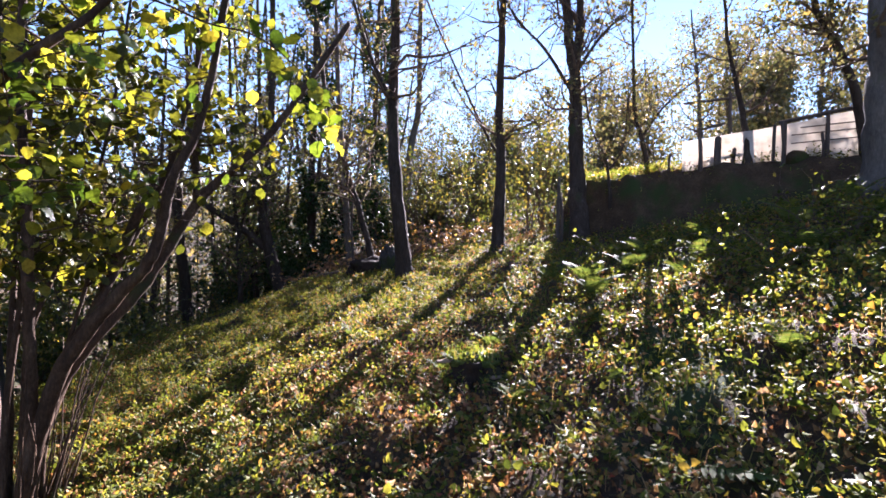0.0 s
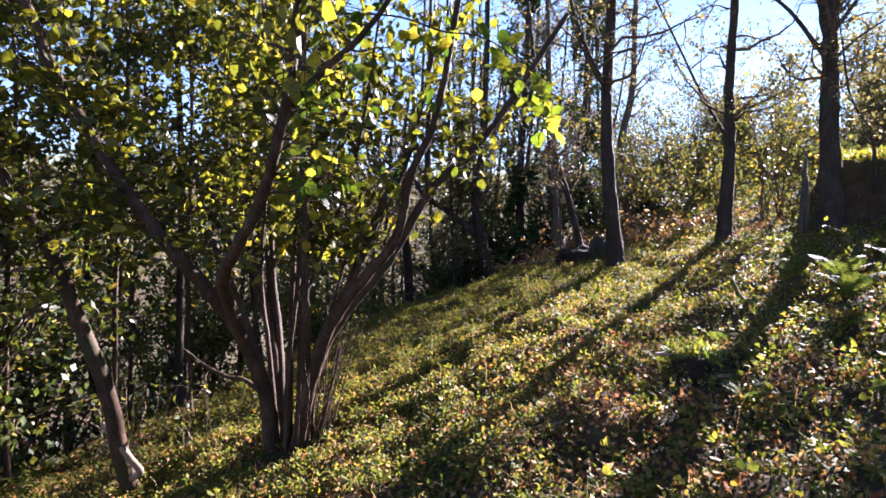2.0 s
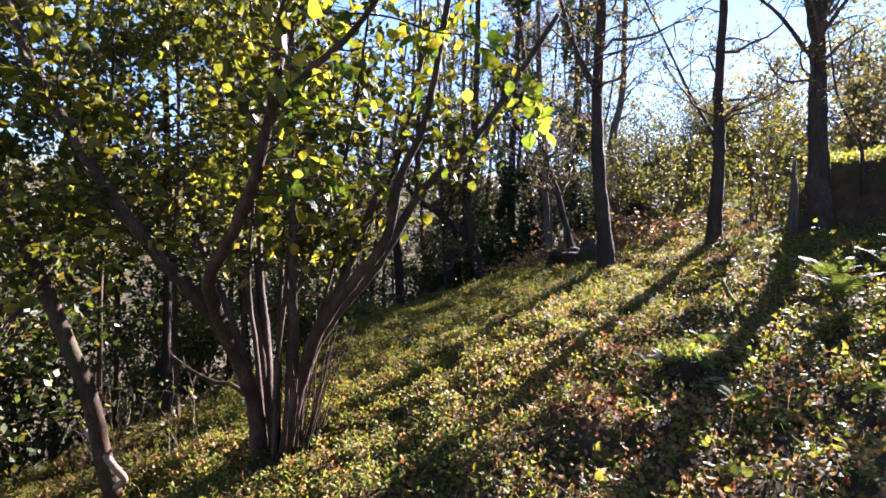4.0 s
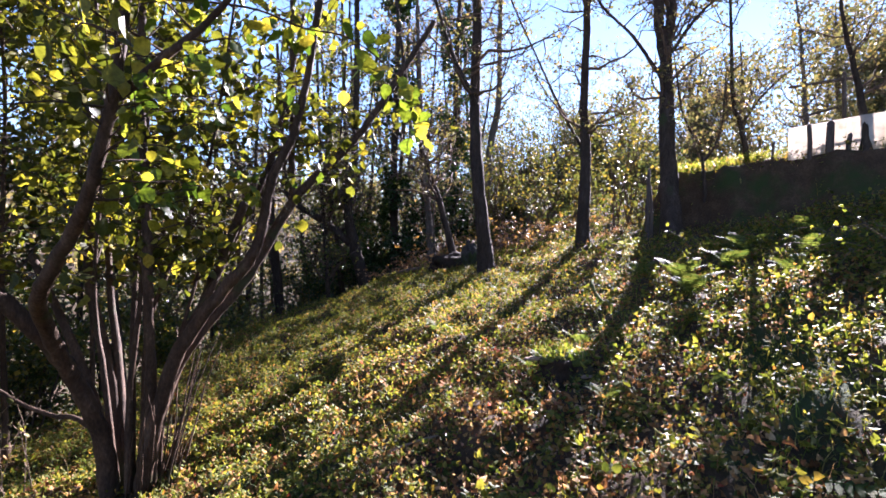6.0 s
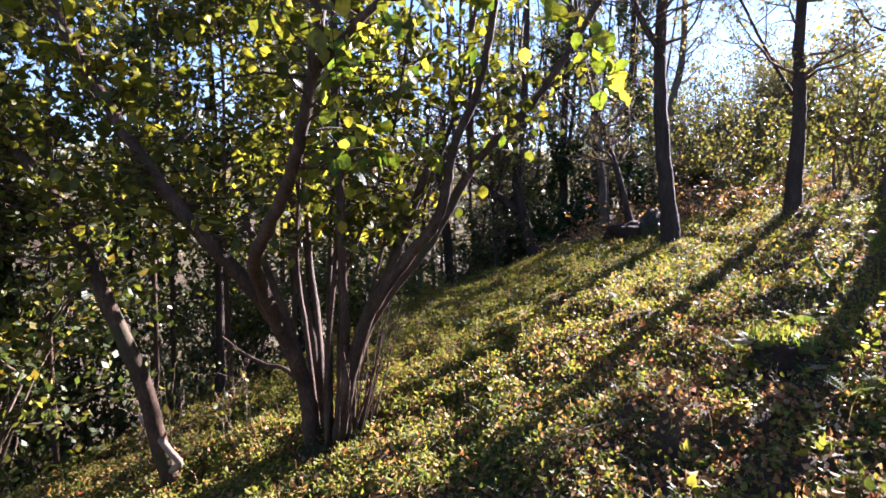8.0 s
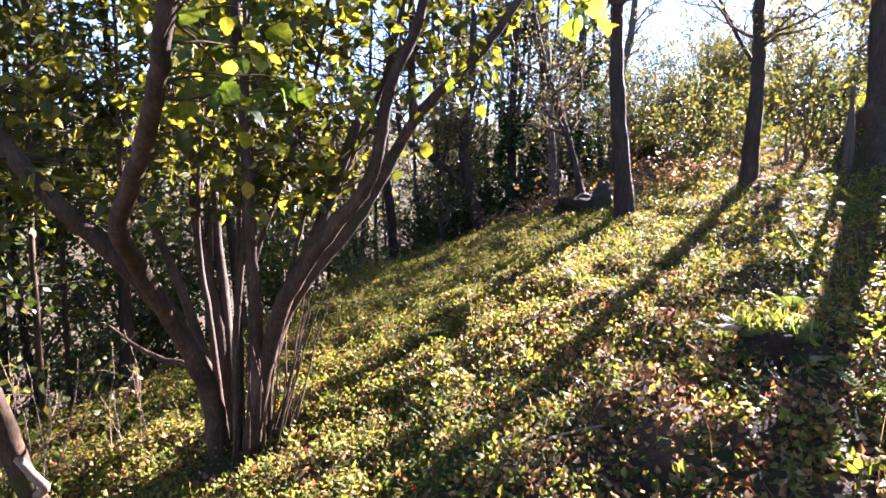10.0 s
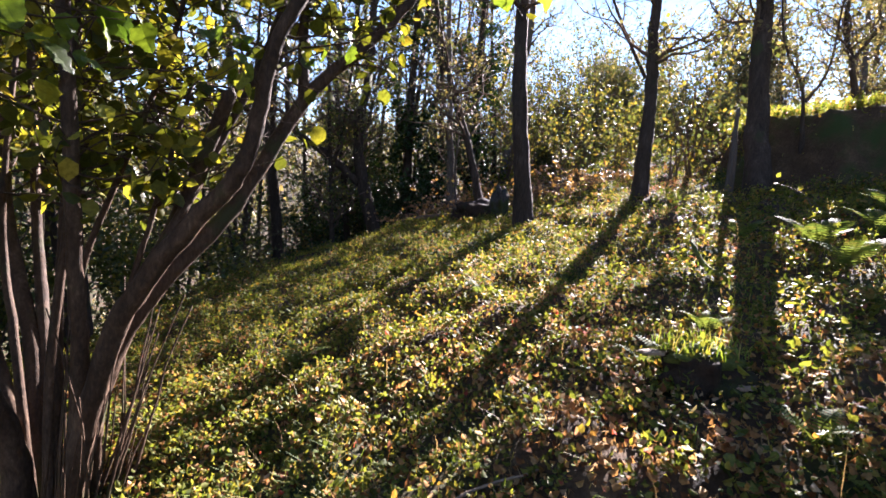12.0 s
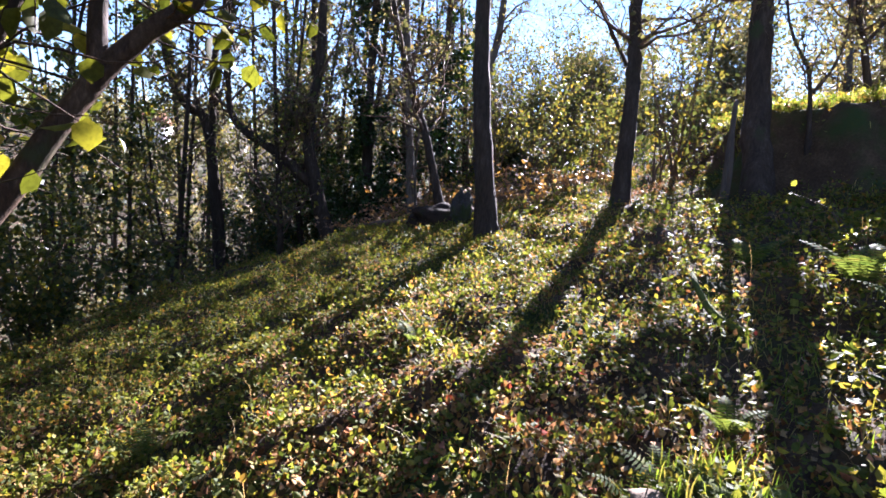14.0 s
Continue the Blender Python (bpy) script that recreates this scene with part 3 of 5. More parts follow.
ivy_tree(spot(-3.95, 15), 9.5, 0.16, 0.8)
ivy_tree(spot(-2.6, 17.5), 10, 0.14, 0.8)
for x, y, lean, r in [(-3.25, 15.6, -0.25, 0.10), (-4.6, 16.6, 0.5, 0.12), (-5.4, 14.7, -0.6, 0.10), (-3.0, 19.0, 0.3, 0.09), (-6.1, 17.5, 0.7, 0.13), (-2.2, 20.0, -0.5, 0.10), (-7.4, 12.4, 0.5, 0.08), (-6.9, 15.8, -0.4, 0.1), (-8.6, 14.2, 0.6, 0.1), (-5.2, 13.0, -0.3, 0.07), (-8.9, 11.4, 0.4, 0.08), (-4.9, 19.0, 0.4, 0.1)]:
    b = spot(x, y)
    tree("alder_tree", "thin dark woodland trunk with bare forking limbs", [b, (x + lean * 0.3, y, b[2] + 2.2), (x + lean * 0.8, y, b[2] + 4.6), (x + lean * 1.3, y, b[2] + 9.5)], r, 0.03, bark_dark,
         [([(x + lean * 0.4, y, b[2] + 2.6), (x - lean * 0.6, y + 0.1, b[2] + 4.4), (x - lean * 1.6, y + 0.2, b[2] + 8.5)], r * 0.55, 0.02)], 22, 6, golden_leaf if x > -4.7 else olive_leaf, 3.2 if x > -4.7 else 7.0, 0.085, 0.25, 2.0, sides=8, sub=2, singly=True)

# ---------------------------------------------------------------- shrubs and woods behind
def shrub(place, width, height, count, leaf, size, label, name="shrub", stems=14, hollow=0.25, lean=(0, 0)):
    """A loose shrub: many stems from one foot, twigs, and small leaves in clumps along them."""
    t = thing(name, label, "shrub", place)
    wood, crown, tips = Buf(), Buf(), []
    for _ in range(stems):
        a, e = rng.uniform(0, 2 * np.pi), rng.uniform(0.25, 1.0)
        way = np.array([math.cos(a) * width * e * 0.5 + lean[0], math.sin(a) * width * e * 0.5 + lean[1], height * (1.05 - 0.4 * e)])
        length = np.linalg.norm(way) * rng.uniform(0.7, 1.1)
        p = branch_path(np.asarray(place) + rng.normal(0, 0.06 * width, 3) * (1, 1, 0) - (0, 0, 0.05), way, length, 0.12, 7, -0.02)
        r = 0.006 + 0.006 * length
        wood.tube(p, np.linspace(r, r * 0.25, len(p)), 3)
        for _ in range(5):
            j = rng.integers(2, len(p))
            q = branch_path(p[j], rng.normal(0, 1, 3) * (1, 1, 0.7) + (p[-1] - p[0]) / length, length * rng.uniform(0.15, 0.4), 0.25, 4, 0)
            wood.tube(q, np.linspace(r * 0.35, 0.002, len(q)), 3)
            tips.append(q)
            for _ in range(1):
                o = branch_path(q[rng.integers(1, len(q))], rng.normal(0, 1, 3), length * rng.uniform(0.1, 0.25), 0.25, 3, 0)
                wood.tube(o, np.linspace(r * 0.2, 0.0015, len(o)), 3)
                tips.append(o)
    pick = rng.integers(0, len(tips), count)
    q = np.array([tips[i][rng.integers(0, len(tips[i]))] for i in pick]) + rng.normal(0, 0.05 * height ** 0.5, (count, 3))
    q = q[q[:, 2] > ground_z(q[:, 0], q[:, 1]) + 0.02]
    crown.leaves(q, size * rng.uniform(0.55, 1.25, len(q)), 0.8, 0.75, simple=True)
    tagged(part("branchwork", (wood, twig_brown, False), t), kind="stuff")
    part("foliage", (crown, leaf, False), t)
    return t


yellow_bush = "loose yellow-green autumn shrub at the edge of the wood"
for x, y, w, h, k in [(-0.8, 21.5, 3.0, 3.2, 3600), (1.0, 23.0, 3.2, 3.9, 4200), (2.6, 20.5, 2.6, 2.0, 2600), (-1.7, 24.0, 3.6, 4.3, 4200), (4.0, 22.5, 2.6, 2.4, 2600), (1.6, 27.0, 4.2, 4.2, 3600), (3.4, 14.6, 1.5, 0.9, 1500), (-3.0, 22.0, 2.6, 3.2, 3000), (0.5, 18.6, 1.8, 1.3, 2000), (5.6, 24.5, 3.2, 2.8, 2600), (-0.6, 16.0, 1.4, 0.9, 1400)]:
    shrub(spot(x, y), w * 1.1, h * (1.55 if y > 18 and x < 2 else 1.1), int(k * (1.5 if x < 2 else 1.0)), bush_leaf, 0.095, yellow_bush, stems=22)
for x, y, w, h, k in [(-0.25, 13.6, 1.3, 2.7, 620), (0.45, 14.6, 1.5, 2.9, 760), (-0.95, 14.4, 1.3, 3.0, 640), (0.95, 13.4, 1.0, 1.4, 320), (1.5, 15.4, 1.4, 1.5, 420), (-1.6, 15.2, 1.3, 3.0, 520)]:
    shrub(spot(x, y), w, h, int(k * 1.1), golden_leaf, 0.075, "thin golden-leaved shrub behind the oak and the ash", stems=9)
shrub(spot(1.75, 10.9), 0.8, 3.0, 420, golden_leaf, 0.085, "yellow-leaved sapling beside the end of the bank", stems=5)
for x, y, w, h, k in [(1.5, 10.9, 0.55, 1.9, 170), (1.95, 10.6, 0.45, 1.5, 120), (0.1, 12.6, 0.6, 1.3, 160)]:
    shrub(spot(x, y), w, h, k, bush_leaf, 0.08, "thin yellow-leaved sapling shrub beside the path", stems=5)
for x, y, w, h, k in [(-7.5, 6.5, 3.0, 4.8, 6500), (-8.2, 4.2, 3.2, 5.4, 7000), (-7.0, 9.2, 2.4, 3.4, 4600), (-9.5, 7.5, 3.4, 5.6, 7000), (-8.5, 11, 3.0, 3.4, 4600), (-7.2, 2.6, 2.8, 5.0, 6500), (-10.5, 13.5, 3.4, 4.5, 5000), (-6.2, 15.5, 2.6, 3.2, 4200), (-5.2, 17.5, 2.6, 3.4, 4200), (-8.8, 17, 3.2, 4.2, 5000), (-12, 9.5, 3.6, 6.5, 7000), (-11, 4.5, 3.4, 6.5, 7000), (-8.6, 1.0, 3.0, 5.5, 6500)]:
    low = y < 12.5
    shrub(spot(x, y), w, h * (0.8 if low else 0.95), int(k * (1.0 if low else 0.85)), olive_leaf if low else bush_leaf, 0.09, "olive-green shrub growing in the hollow", stems=18)
for x, y, w, h, k in [(-4.6, 14.9, 2.2, 2.0, 4200), (-6.0, 14.6, 2.6, 2.6, 5200), (-7.6, 14.8, 2.8, 3.0, 5600), (-9.2, 14.4, 2.8, 3.2, 5600), (-5.3, 16.4, 2.8, 3.2, 5200), (-7.0, 17.0, 3.2, 4.0, 6000), (-3.4, 14.6, 1.4, 1.4, 2600), (-10.8, 15.5, 3.2, 3.8, 5600), (-2.7, 15.8, 1.8, 2.2, 3600), (-8.6, 12.6, 2.2, 2.0, 3800)]:
    shrub(spot(x, y), w * 1.1, h * 1.2, int(k * 0.95), ivy_leaf, 0.1, "dark evergreen holly thicket at the edge of the hollow", "holly_shrub", stems=16)

for i in range(26):
    x, y = rng.uniform(-17, -4.5), rng.uniform(15, 30)
    h = rng.uniform(10.5, 15.5)
    b = spot(x, y)
    tree("hollow_tree", "thin dark woodland tree with sparse autumn leaves", [b, (b[0] + rng.normal(0, 0.3), b[1], b[2] + h * 0.4), (b[0] + rng.normal(0, 0.6), b[1], b[2] + h)], rng.uniform(0.08, 0.17), 0.03, bark_dark, (), 20, 5, autumn_leaf, 18, 0.13, 0.25, 2.6, sides=6, sub=1)
for x, y in [(-6.9, 7.6), (-7.9, 5.2), (-8.6, 8.8), (-7.4, 10.4), (-9.6, 5.8), (-10.2, 9.8), (-9.0, 3.4), (-7.6, 11.8), (-6.4, 5.3), (-6.0, 6.9), (-7.3, 3.2), (-6.9, 1.6), (-8.0, 2.2)]:
    b = spot(x, y)
    h = rng.uniform(8, 11)
    tree("hollow_tree", "thin dark woodland tree with sparse autumn leaves", [b, (b[0] + rng.normal(0, 0.25), b[1], b[2] + h * 0.4), (b[0] + rng.normal(0, 0.5), b[1], b[2] + h)], rng.uniform(0.05, 0.09), 0.02, bark_dark, (), 24, 6, olive_leaf, 26 if y < 5.5 else 11, 0.11, 0.36, 1.9, sides=6, sub=2)

ridge = [(9.7, 22, 7.2), (7.6, 26, 4.8), (11.4, 23, 6.8), (6.2, 23, 3.4), (4.2, 28, 4.5), (12.5, 19, 6.0), (9.8, 17, 3.6), (14.5, 24, 7), (8.2, 14.5, 3.0), (15, 17, 6), (2.6, 23, 3.0), (11.5, 13, 3.6), (17, 21, 7), (1.4, 27, 4.4)]
for x, y, h in ridge:
    b = spot(x, y)
    tree("ridge_tree", "round-crowned autumn tree on the rise beyond the bank", [b, (b[0] + rng.normal(0, 0.15), b[1], b[2] + h * 0.45), (b[0] + rng.normal(0, 0.4), b[1], b[2] + h)], 0.09 + 0.008 * h, 0.03, bark_grey, (), 26, 6, autumn_leaf, 24, 0.12, 0.16, 0.36 * h, sides=6, spread=0.2, sub=1)
for i in range(34):
    x = rng.uniform(-30, 34)
    y = rng.uniform(32, 60)
    b = spot(x, y)
    h = rng.uniform(7, 11) if x < -6 else rng.uniform(4.0, 6.5)
    tree("distant_tree", "distant autumn woodland tree", [b, (b[0], b[1], b[2] + h * 0.5), (b[0] + rng.normal(0, 0.5), b[1], b[2] + h)], 0.14, 0.04, bark_grey, (), 22, 3, autumn_leaf, 10, 0.21, 0.06, 0.42 * h, sides=5, spread=0.4, sub=1)
for x, y, h in [(6, 36, 8), (9, 34, 8.5), (12, 35, 9.5), (15, 32, 9.5), (18.5, 34, 10.5), (22, 31, 10.5), (10.5, 41, 11.0), (14, 42, 10.5), (26, 28, 10), (20, 26, 8), (3.5, 38, 7)]:
    b = spot(x, y)
    tree("far_ridge_tree", "leafy olive-brown tree standing beyond the bank", [b, (b[0], b[1], b[2] + h * 0.5), (b[0] + rng.normal(0, 0.5), b[1], b[2] + h)], 0.16, 0.04, bark_grey, (), 30, 5, autumn_leaf, 17, 0.23, 0.1, 0.42 * h, sides=5, spread=0.4, sub=1)
for x, y in [(-6, -9), (3, -12), (9, -7), (-11, -4), (13, 2), (14, 8)]:
    b = spot(x, y)
    tree("woodland_tree", "tall dark woodland tree with sparse leaves", [b, (b[0], b[1], b[2] + 4), (b[0] + 0.3, b[1], b[2] + 10)], 0.18, 0.05, bark_dark, (), 14, 4, autumn_leaf, 4, 0.11, 0.35, 2.6, sides=6)

# ---------------------------------------------------------------- hazel
hazel = thing("hazel_bush", "large many-stemmed hazel with yellowing green leaves", "shrub", spot(-2.98, 3.45))
HAZEL = [
    ([(-3.12, 3.42, -0.42), (-3.12, 3.35, 0.06), (-3.13, 3.05, 0.68), (-3.21, 2.75, 1.09), (-3.35, 2.5, 1.45), (-3.87, 2.3, 2.25), (-4.2, 2.15, 3.0), (-4.6, 2.0, 4.2)], 0.072, 0.028),
    ([(-3.14, 3.15, 0.52), (-2.97, 2.75, 1.0), (-2.69, 2.45, 1.23), (-2.34, 2.3, 1.55), (-2.04, 2.15, 1.9), (-1.84, 2.1, 2.6), (-1.75, 2.1, 3.8)], 0.055, 0.02),
    ([(-1.92, 2.14, 2.2), (-1.7, 2.2, 2.41), (-1.5, 2.3, 2.64), (-1.15, 2.35, 3.1)], 0.025, 0.012),
    ([(-3.15, 3.5, -0.35), (-3.26, 3.5, 0.11), (-3.59, 3.6, 0.67), (-4.08, 3.7, 1.39)], 0.045, 0.03),
    ([(-3.08, 3.5, -0.38), (-3.17, 3.55, -0.06), (-3.35, 3.7, 0.46), (-3.71, 3.9, 1.09), (-3.85, 4.03, 1.72)], 0.045, 0.038),
    ([(-3.05, 3.55, -0.38), (-3.16, 3.6, 0.01), (-3.37, 3.8, 0.6), (-3.61, 4.0, 1.09), (-3.83, 4.2, 1.99), (-3.93, 4.3, 2.64), (-4.1, 4.4, 4)], 0.042, 0.015),
    ([(-2.88, 3.46, -0.33), (-2.83, 3.45, 0.03), (-2.77, 3.42, 0.43), (-2.73, 3.35, 1.16), (-2.7, 3.3, 1.89), (-2.69, 3.25, 2.6), (-2.6, 3.2, 4.3)], 0.05, 0.022),
    ([(-2.95, 3.55, -0.35), (-2.93, 3.55, 0.37), (-2.92, 3.6, 0.87), (-2.8, 3.7, 1.34), (-2.63, 3.8, 1.89), (-2.54, 3.9, 2.41), (-2.4, 4, 3.6)], 0.022, 0.01),
    ([(-2.9, 3.5, -0.35), (-2.8, 3.5, 0.09), (-2.7, 3.6, 0.54), (-2.53, 3.75, 0.87), (-2.32, 4.0, 1.23), (-2.05, 4.31, 1.88), (-1.76, 4.5, 2.23), (-1.5, 4.7, 2.62), (-0.95, 5.0, 3.6)], 0.064, 0.026),
    ([(-2.85, 3.42, -0.33), (-2.76, 3.42, 0.09), (-2.56, 3.42, 0.67), (-2.26, 3.45, 1.1), (-2.01, 3.46, 1.37), (-1.92, 3.47, 1.56), (-1.84, 3.5, 1.97), (-1.68, 3.6, 2.43), (-1.5, 3.7, 3.6)], 0.06, 0.024),
    ([(-2.92, 3.55, -0.35), (-2.82, 3.55, 0.23), (-2.68, 3.6, 0.7), (-2.47, 3.67, 1.1), (-2.41, 3.95, 1.52), (-2.2, 4.2, 2.26), (-2.0, 4.4, 3.5)], 0.038, 0.016),
    ([(-2.06, 4.3, 1.85), (-2.12, 4.4, 2.3), (-2.16, 4.5, 2.76), (-2.2, 4.6, 3.9)], 0.038, 0.015),
    ([(-3.2, 3.55, -0.05), (-3.58, 3.6, 0.1), (-3.8, 3.6, 0.11), (-4.09, 3.6, 0.19), (-4.35, 3.6, 0.31)], 0.024, 0.012),
    ([(-2.62, 3.72, 0.85), (-2.46, 3.8, 1.3), (-2.23, 3.8, 1.81)], 0.042, 0.034),
    ([(-3.0, 3.5, -0.36), (-3.04, 3.56, 0.3), (-3.1, 3.66, 1.0), (-3.14, 3.8, 1.9), (-3.1, 3.9, 2.9)], 0.03, 0.012),
    ([(-2.97, 3.42, -0.36), (-2.96, 3.44, 0.4), (-2.9, 3.5, 1.2), (-2.88, 3.55, 2.2), (-2.95, 3.6, 3.2)], 0.027, 0.01),
    ([(-3.06, 3.42, -0.38), (-3.22, 3.5, 0.4), (-3.42, 3.62, 1.1), (-3.5, 3.8, 2.0)], 0.028, 0.012),
    ([(-2.8, 3.52, -0.32), (-2.74, 3.56, 0.4), (-2.62, 3.7, 1.1), (-2.5, 3.9, 1.9)], 0.022, 0.01),
]
hz_lines, hz_stems = [], []
for i, (pts, a, b) in enumerate(HAZEL):
    line = spline(pts, 7)
    line[1:-1] += rng.normal(0, 0.05 * a, line[1:-1].shape)
    buf = Buf()
    s = np.linspace(0, 1, len(line))
    buf.tube(line, a + (b - a) * s, 10, 0.035)
    hz_stems.append(part("stem", (buf, bark_hazel, True), hazel))
    hz_lines.append((line, a + (b - a) * s))
for _ in range(34):
    shoot = Buf()
    a = rng.uniform(-1.9, 1.5)
    x, y = -2.86 + 0.2 * math.cos(a) * rng.uniform(0.3, 1.2), 3.46 + 0.2 * math.sin(a) * rng.uniform(0.3, 1.2)
    p = branch_path(spot(x, y, -0.03), (math.cos(a) * 0.2 + 0.1, math.sin(a) * 0.1, 1), rng.uniform(0.3, 1.25), 0.06, 6, 0.05)
    shoot.tube(p, np.linspace(rng.uniform(0.004, 0.011), 0.003, len(p)), 5)
    part("shoot", (shoot, bark_hazel, True), hazel)

hz_twigs, hz_leaf_at = Buf(), []
skip = {4, 12, 13, 3}
for i, (line, rad) in enumerate(hz_lines):
    if i in skip:
        continue
    lengths = np.r_[0, np.cumsum(np.linalg.norm(np.diff(line, axis=0), axis=1))]
    count, low, lead = {8: (8, 2.0, 0.6), 9: (9, 1.7, 0.6), 10: (16, 1.2, 0.4), 11: (14, 2.0, 0.3), 2: (9, 0, 0.1), 0: (40, 1.3, 0.4), 1: (32, 1.7, 0.4)}.get(i, (22, 1.2, 0.3))
    for _ in range(int(count * lengths[-1])):
        j = int(np.clip(rng.beta(2.2, 1.2), lead, 0.99) * (len(line) - 1))
        if line[j][2] < low:
            continue
        a = rng.uniform(0, 2 * np.pi)
        p = branch_path(line[j], (math.cos(a), math.sin(a) + (0.7 if i > 4 else 0.35), rng.uniform(-0.1, 0.7)), rng.uniform(0.3, 1.0), 0.24, 6, 0.02)
        hz_twigs.tube(p, np.linspace(min(0.006, rad[j] * 0.5), 0.0015, len(p)), 4)
        for k in range(rng.integers(4, 10)):
            u = rng.uniform(0.2, 1.0) * (len(p) - 1)
            m = int(min(u, len(p) - 2))
            hz_leaf_at.append(p[m] + (p[m + 1] - p[m]) * (u - m) + rng.normal(0, 0.03, 3))
# Leafy shoots behind the stems.
for _ in range(270):
    a = rng.uniform(0, 2 * np.pi)
    at = (-4.1 + 1.0 * math.cos(a) * rng.uniform(0.2, 1), 4.7 + 0.7 * math.sin(a), 2.0 + 2.3 * rng.uniform(0, 1) ** 0.7)
    p = branch_path(at, rng.normal(0, 1, 3) + (0, 0.2, 0.3), rng.uniform(0.4, 1.0), 0.24, 6, 0.02)
    hz_twigs.tube(p, np.linspace(0.005, 0.0015, len(p)), 4)
    hz_leaf_at += [p[rng.integers(1, len(p))] + rng.normal(0, 0.03, 3) for _ in range(9)]
big = spline([(-2.66, 3.22, 3.2), (-1.98, 3.4, 3.15), (-1.56, 3.4, 2.98), (-1.23, 3.4, 2.89), (-0.92, 3.4, 2.64), (-0.76, 3.4, 2.37)], 6)
hz_twigs.tube(big, np.linspace(0.01, 0.003, len(big)), 5)
overhang = [big[j] + rng.normal(0, 0.06, 3) - (0, 0, 0.05) for j in rng.integers(9, len(big), 52)]
tagged(part("twig_growth", (hz_twigs, bark_hazel, False), hazel), kind="stuff")
hz = np.array(hz_leaf_at)
hz = hz[(hz[:, 0] < -2.3) | (hz[:, 2] > 1.5)]
hz = hz[~((hz[:, 1] > 3.6) & (hz[:, 2] < 2.3) & (hz[:, 0] > -3.6) & (rng.uniform(0, 1, len(hz)) < 0.5))]
# The leaves on the side of the slope path are single pieces.
near = np.argsort(np.hypot(hz[:, 0] + 1.4, hz[:, 1] - 2.9) + 0.25 * np.abs(hz[:, 2] - 2.0))
crown = Buf()
rest = hz[near[240:]]
crown.leaves(rest, 0.1 * rng.uniform(0.6, 1.2, len(rest)), 0.6, 0.85, 0.12, lean=-0.75)
part("crown", (crown, hazel_leaf, False), hazel, "yellowing green rounded leaves")
leaf_shapes = []
for _ in range(6):
    b = Buf()
    b.broad_leaf(0.9 * rng.uniform(0.85, 1.1), 0.1)
    leaf_shapes.append(b.mesh("leaf", hazel_piece))
for i, p in enumerate([*hz[near[:240]], *overhang]):
    ob = new("leaf", leaf_shapes[rng.integers(0, 6)])
    ob.parent = hz_stems[int(np.argmin([np.min(np.linalg.norm(line - p, axis=1)) for line, _ in hz_lines]))]
    s = (0.085 if i < 240 else 0.125) * rng.uniform(0.65, 1.2)
    ob.location = Vector(p)
    ob.rotation_euler = (rng.normal(0, 0.6), rng.normal(0.75, 0.5), rng.uniform(0, 6.28))
    ob.scale = (s, s, s)

small_hazel = thing("leaning_hazel_stem", "brown leaning hazel stem with a cut side branch", "shrub", spot(-4.18, 2.9))
b = Buf()
line = spline([(-4.17, 2.95, -0.95), (-4.16, 2.8, -0.46), (-4.06, 2.6, 0.19), (-4.1, 2.4, 0.81), (-4.15, 2.3, 1.16), (-4.41, 2.15, 1.75), (-4.81, 2.0, 2.29), (-5.4, 1.9, 3.4)], 7)
b.tube(line, np.linspace(0.075, 0.028, len(line)), 10, 0.04)
part("stem", (b, bark_hazel, True), small_hazel)
b = Buf()
b.tube(spline([(-4.14, 2.85, -0.62), (-3.95, 2.8, -0.5), (-4.0, 2.76, -0.4), (-4.26, 2.7, -0.12)], 4), np.linspace(0.03, 0.026, 13), 8, 0.04)
part("cut_branch", (b, dead_wood, True), small_hazel, "pale sawn-off side branch")
tw, lf = Buf(), []
for _ in range(100):
    j = int(rng.uniform(0.58, 1) * (len(line) - 1))
    p = branch_path(line[j], rng.normal(0, 1, 3), rng.uniform(0.3, 0.9), 0.2, 5, 0.05)
    tw.tube(p, np.linspace(0.007, 0.002, len(p)), 4)
    lf += [p[rng.integers(1, len(p))] + rng.normal(0, 0.03, 3) for _ in range(9)]
tagged(part("twig_growth", (tw, bark_hazel, False), small_hazel), kind="stuff")
b = Buf()
b.leaves(lf, 0.08 * rng.uniform(0.6, 1.2, len(lf)), 0.65, 0.95, 0.12)
part("crown", (b, hazel_leaf, False), small_hazel)

for x, y, h, lean in [(-6.2, 4.2, 6.2, 0.2), (-5.5, 4.7, 5.6, -0.1), (-6.7, 3.3, 6.4, 0.1), (-7.0, 5.0, 6.6, 0.3), (-5.3, 5.6, 5.4, 0.2), (-6.4, 2.0, 5.8, 0.2)]:
    b = spot(x, y)
    tree("hazel_sapling", "thin upright hazel sapling with shaded green leaves", [b, (x + lean * 0.3, y, b[2] + h * 0.35), (x + lean * 0.7, y + 0.1, b[2] + h * 0.7), (x + lean, y, b[2] + h)], 0.035, 0.012, bark_hazel, (), 30, 4, hazel_leaf, 9, 0.09, 0.42, 1.3, "shrub", sides=6, sub=1, spread=0.07)


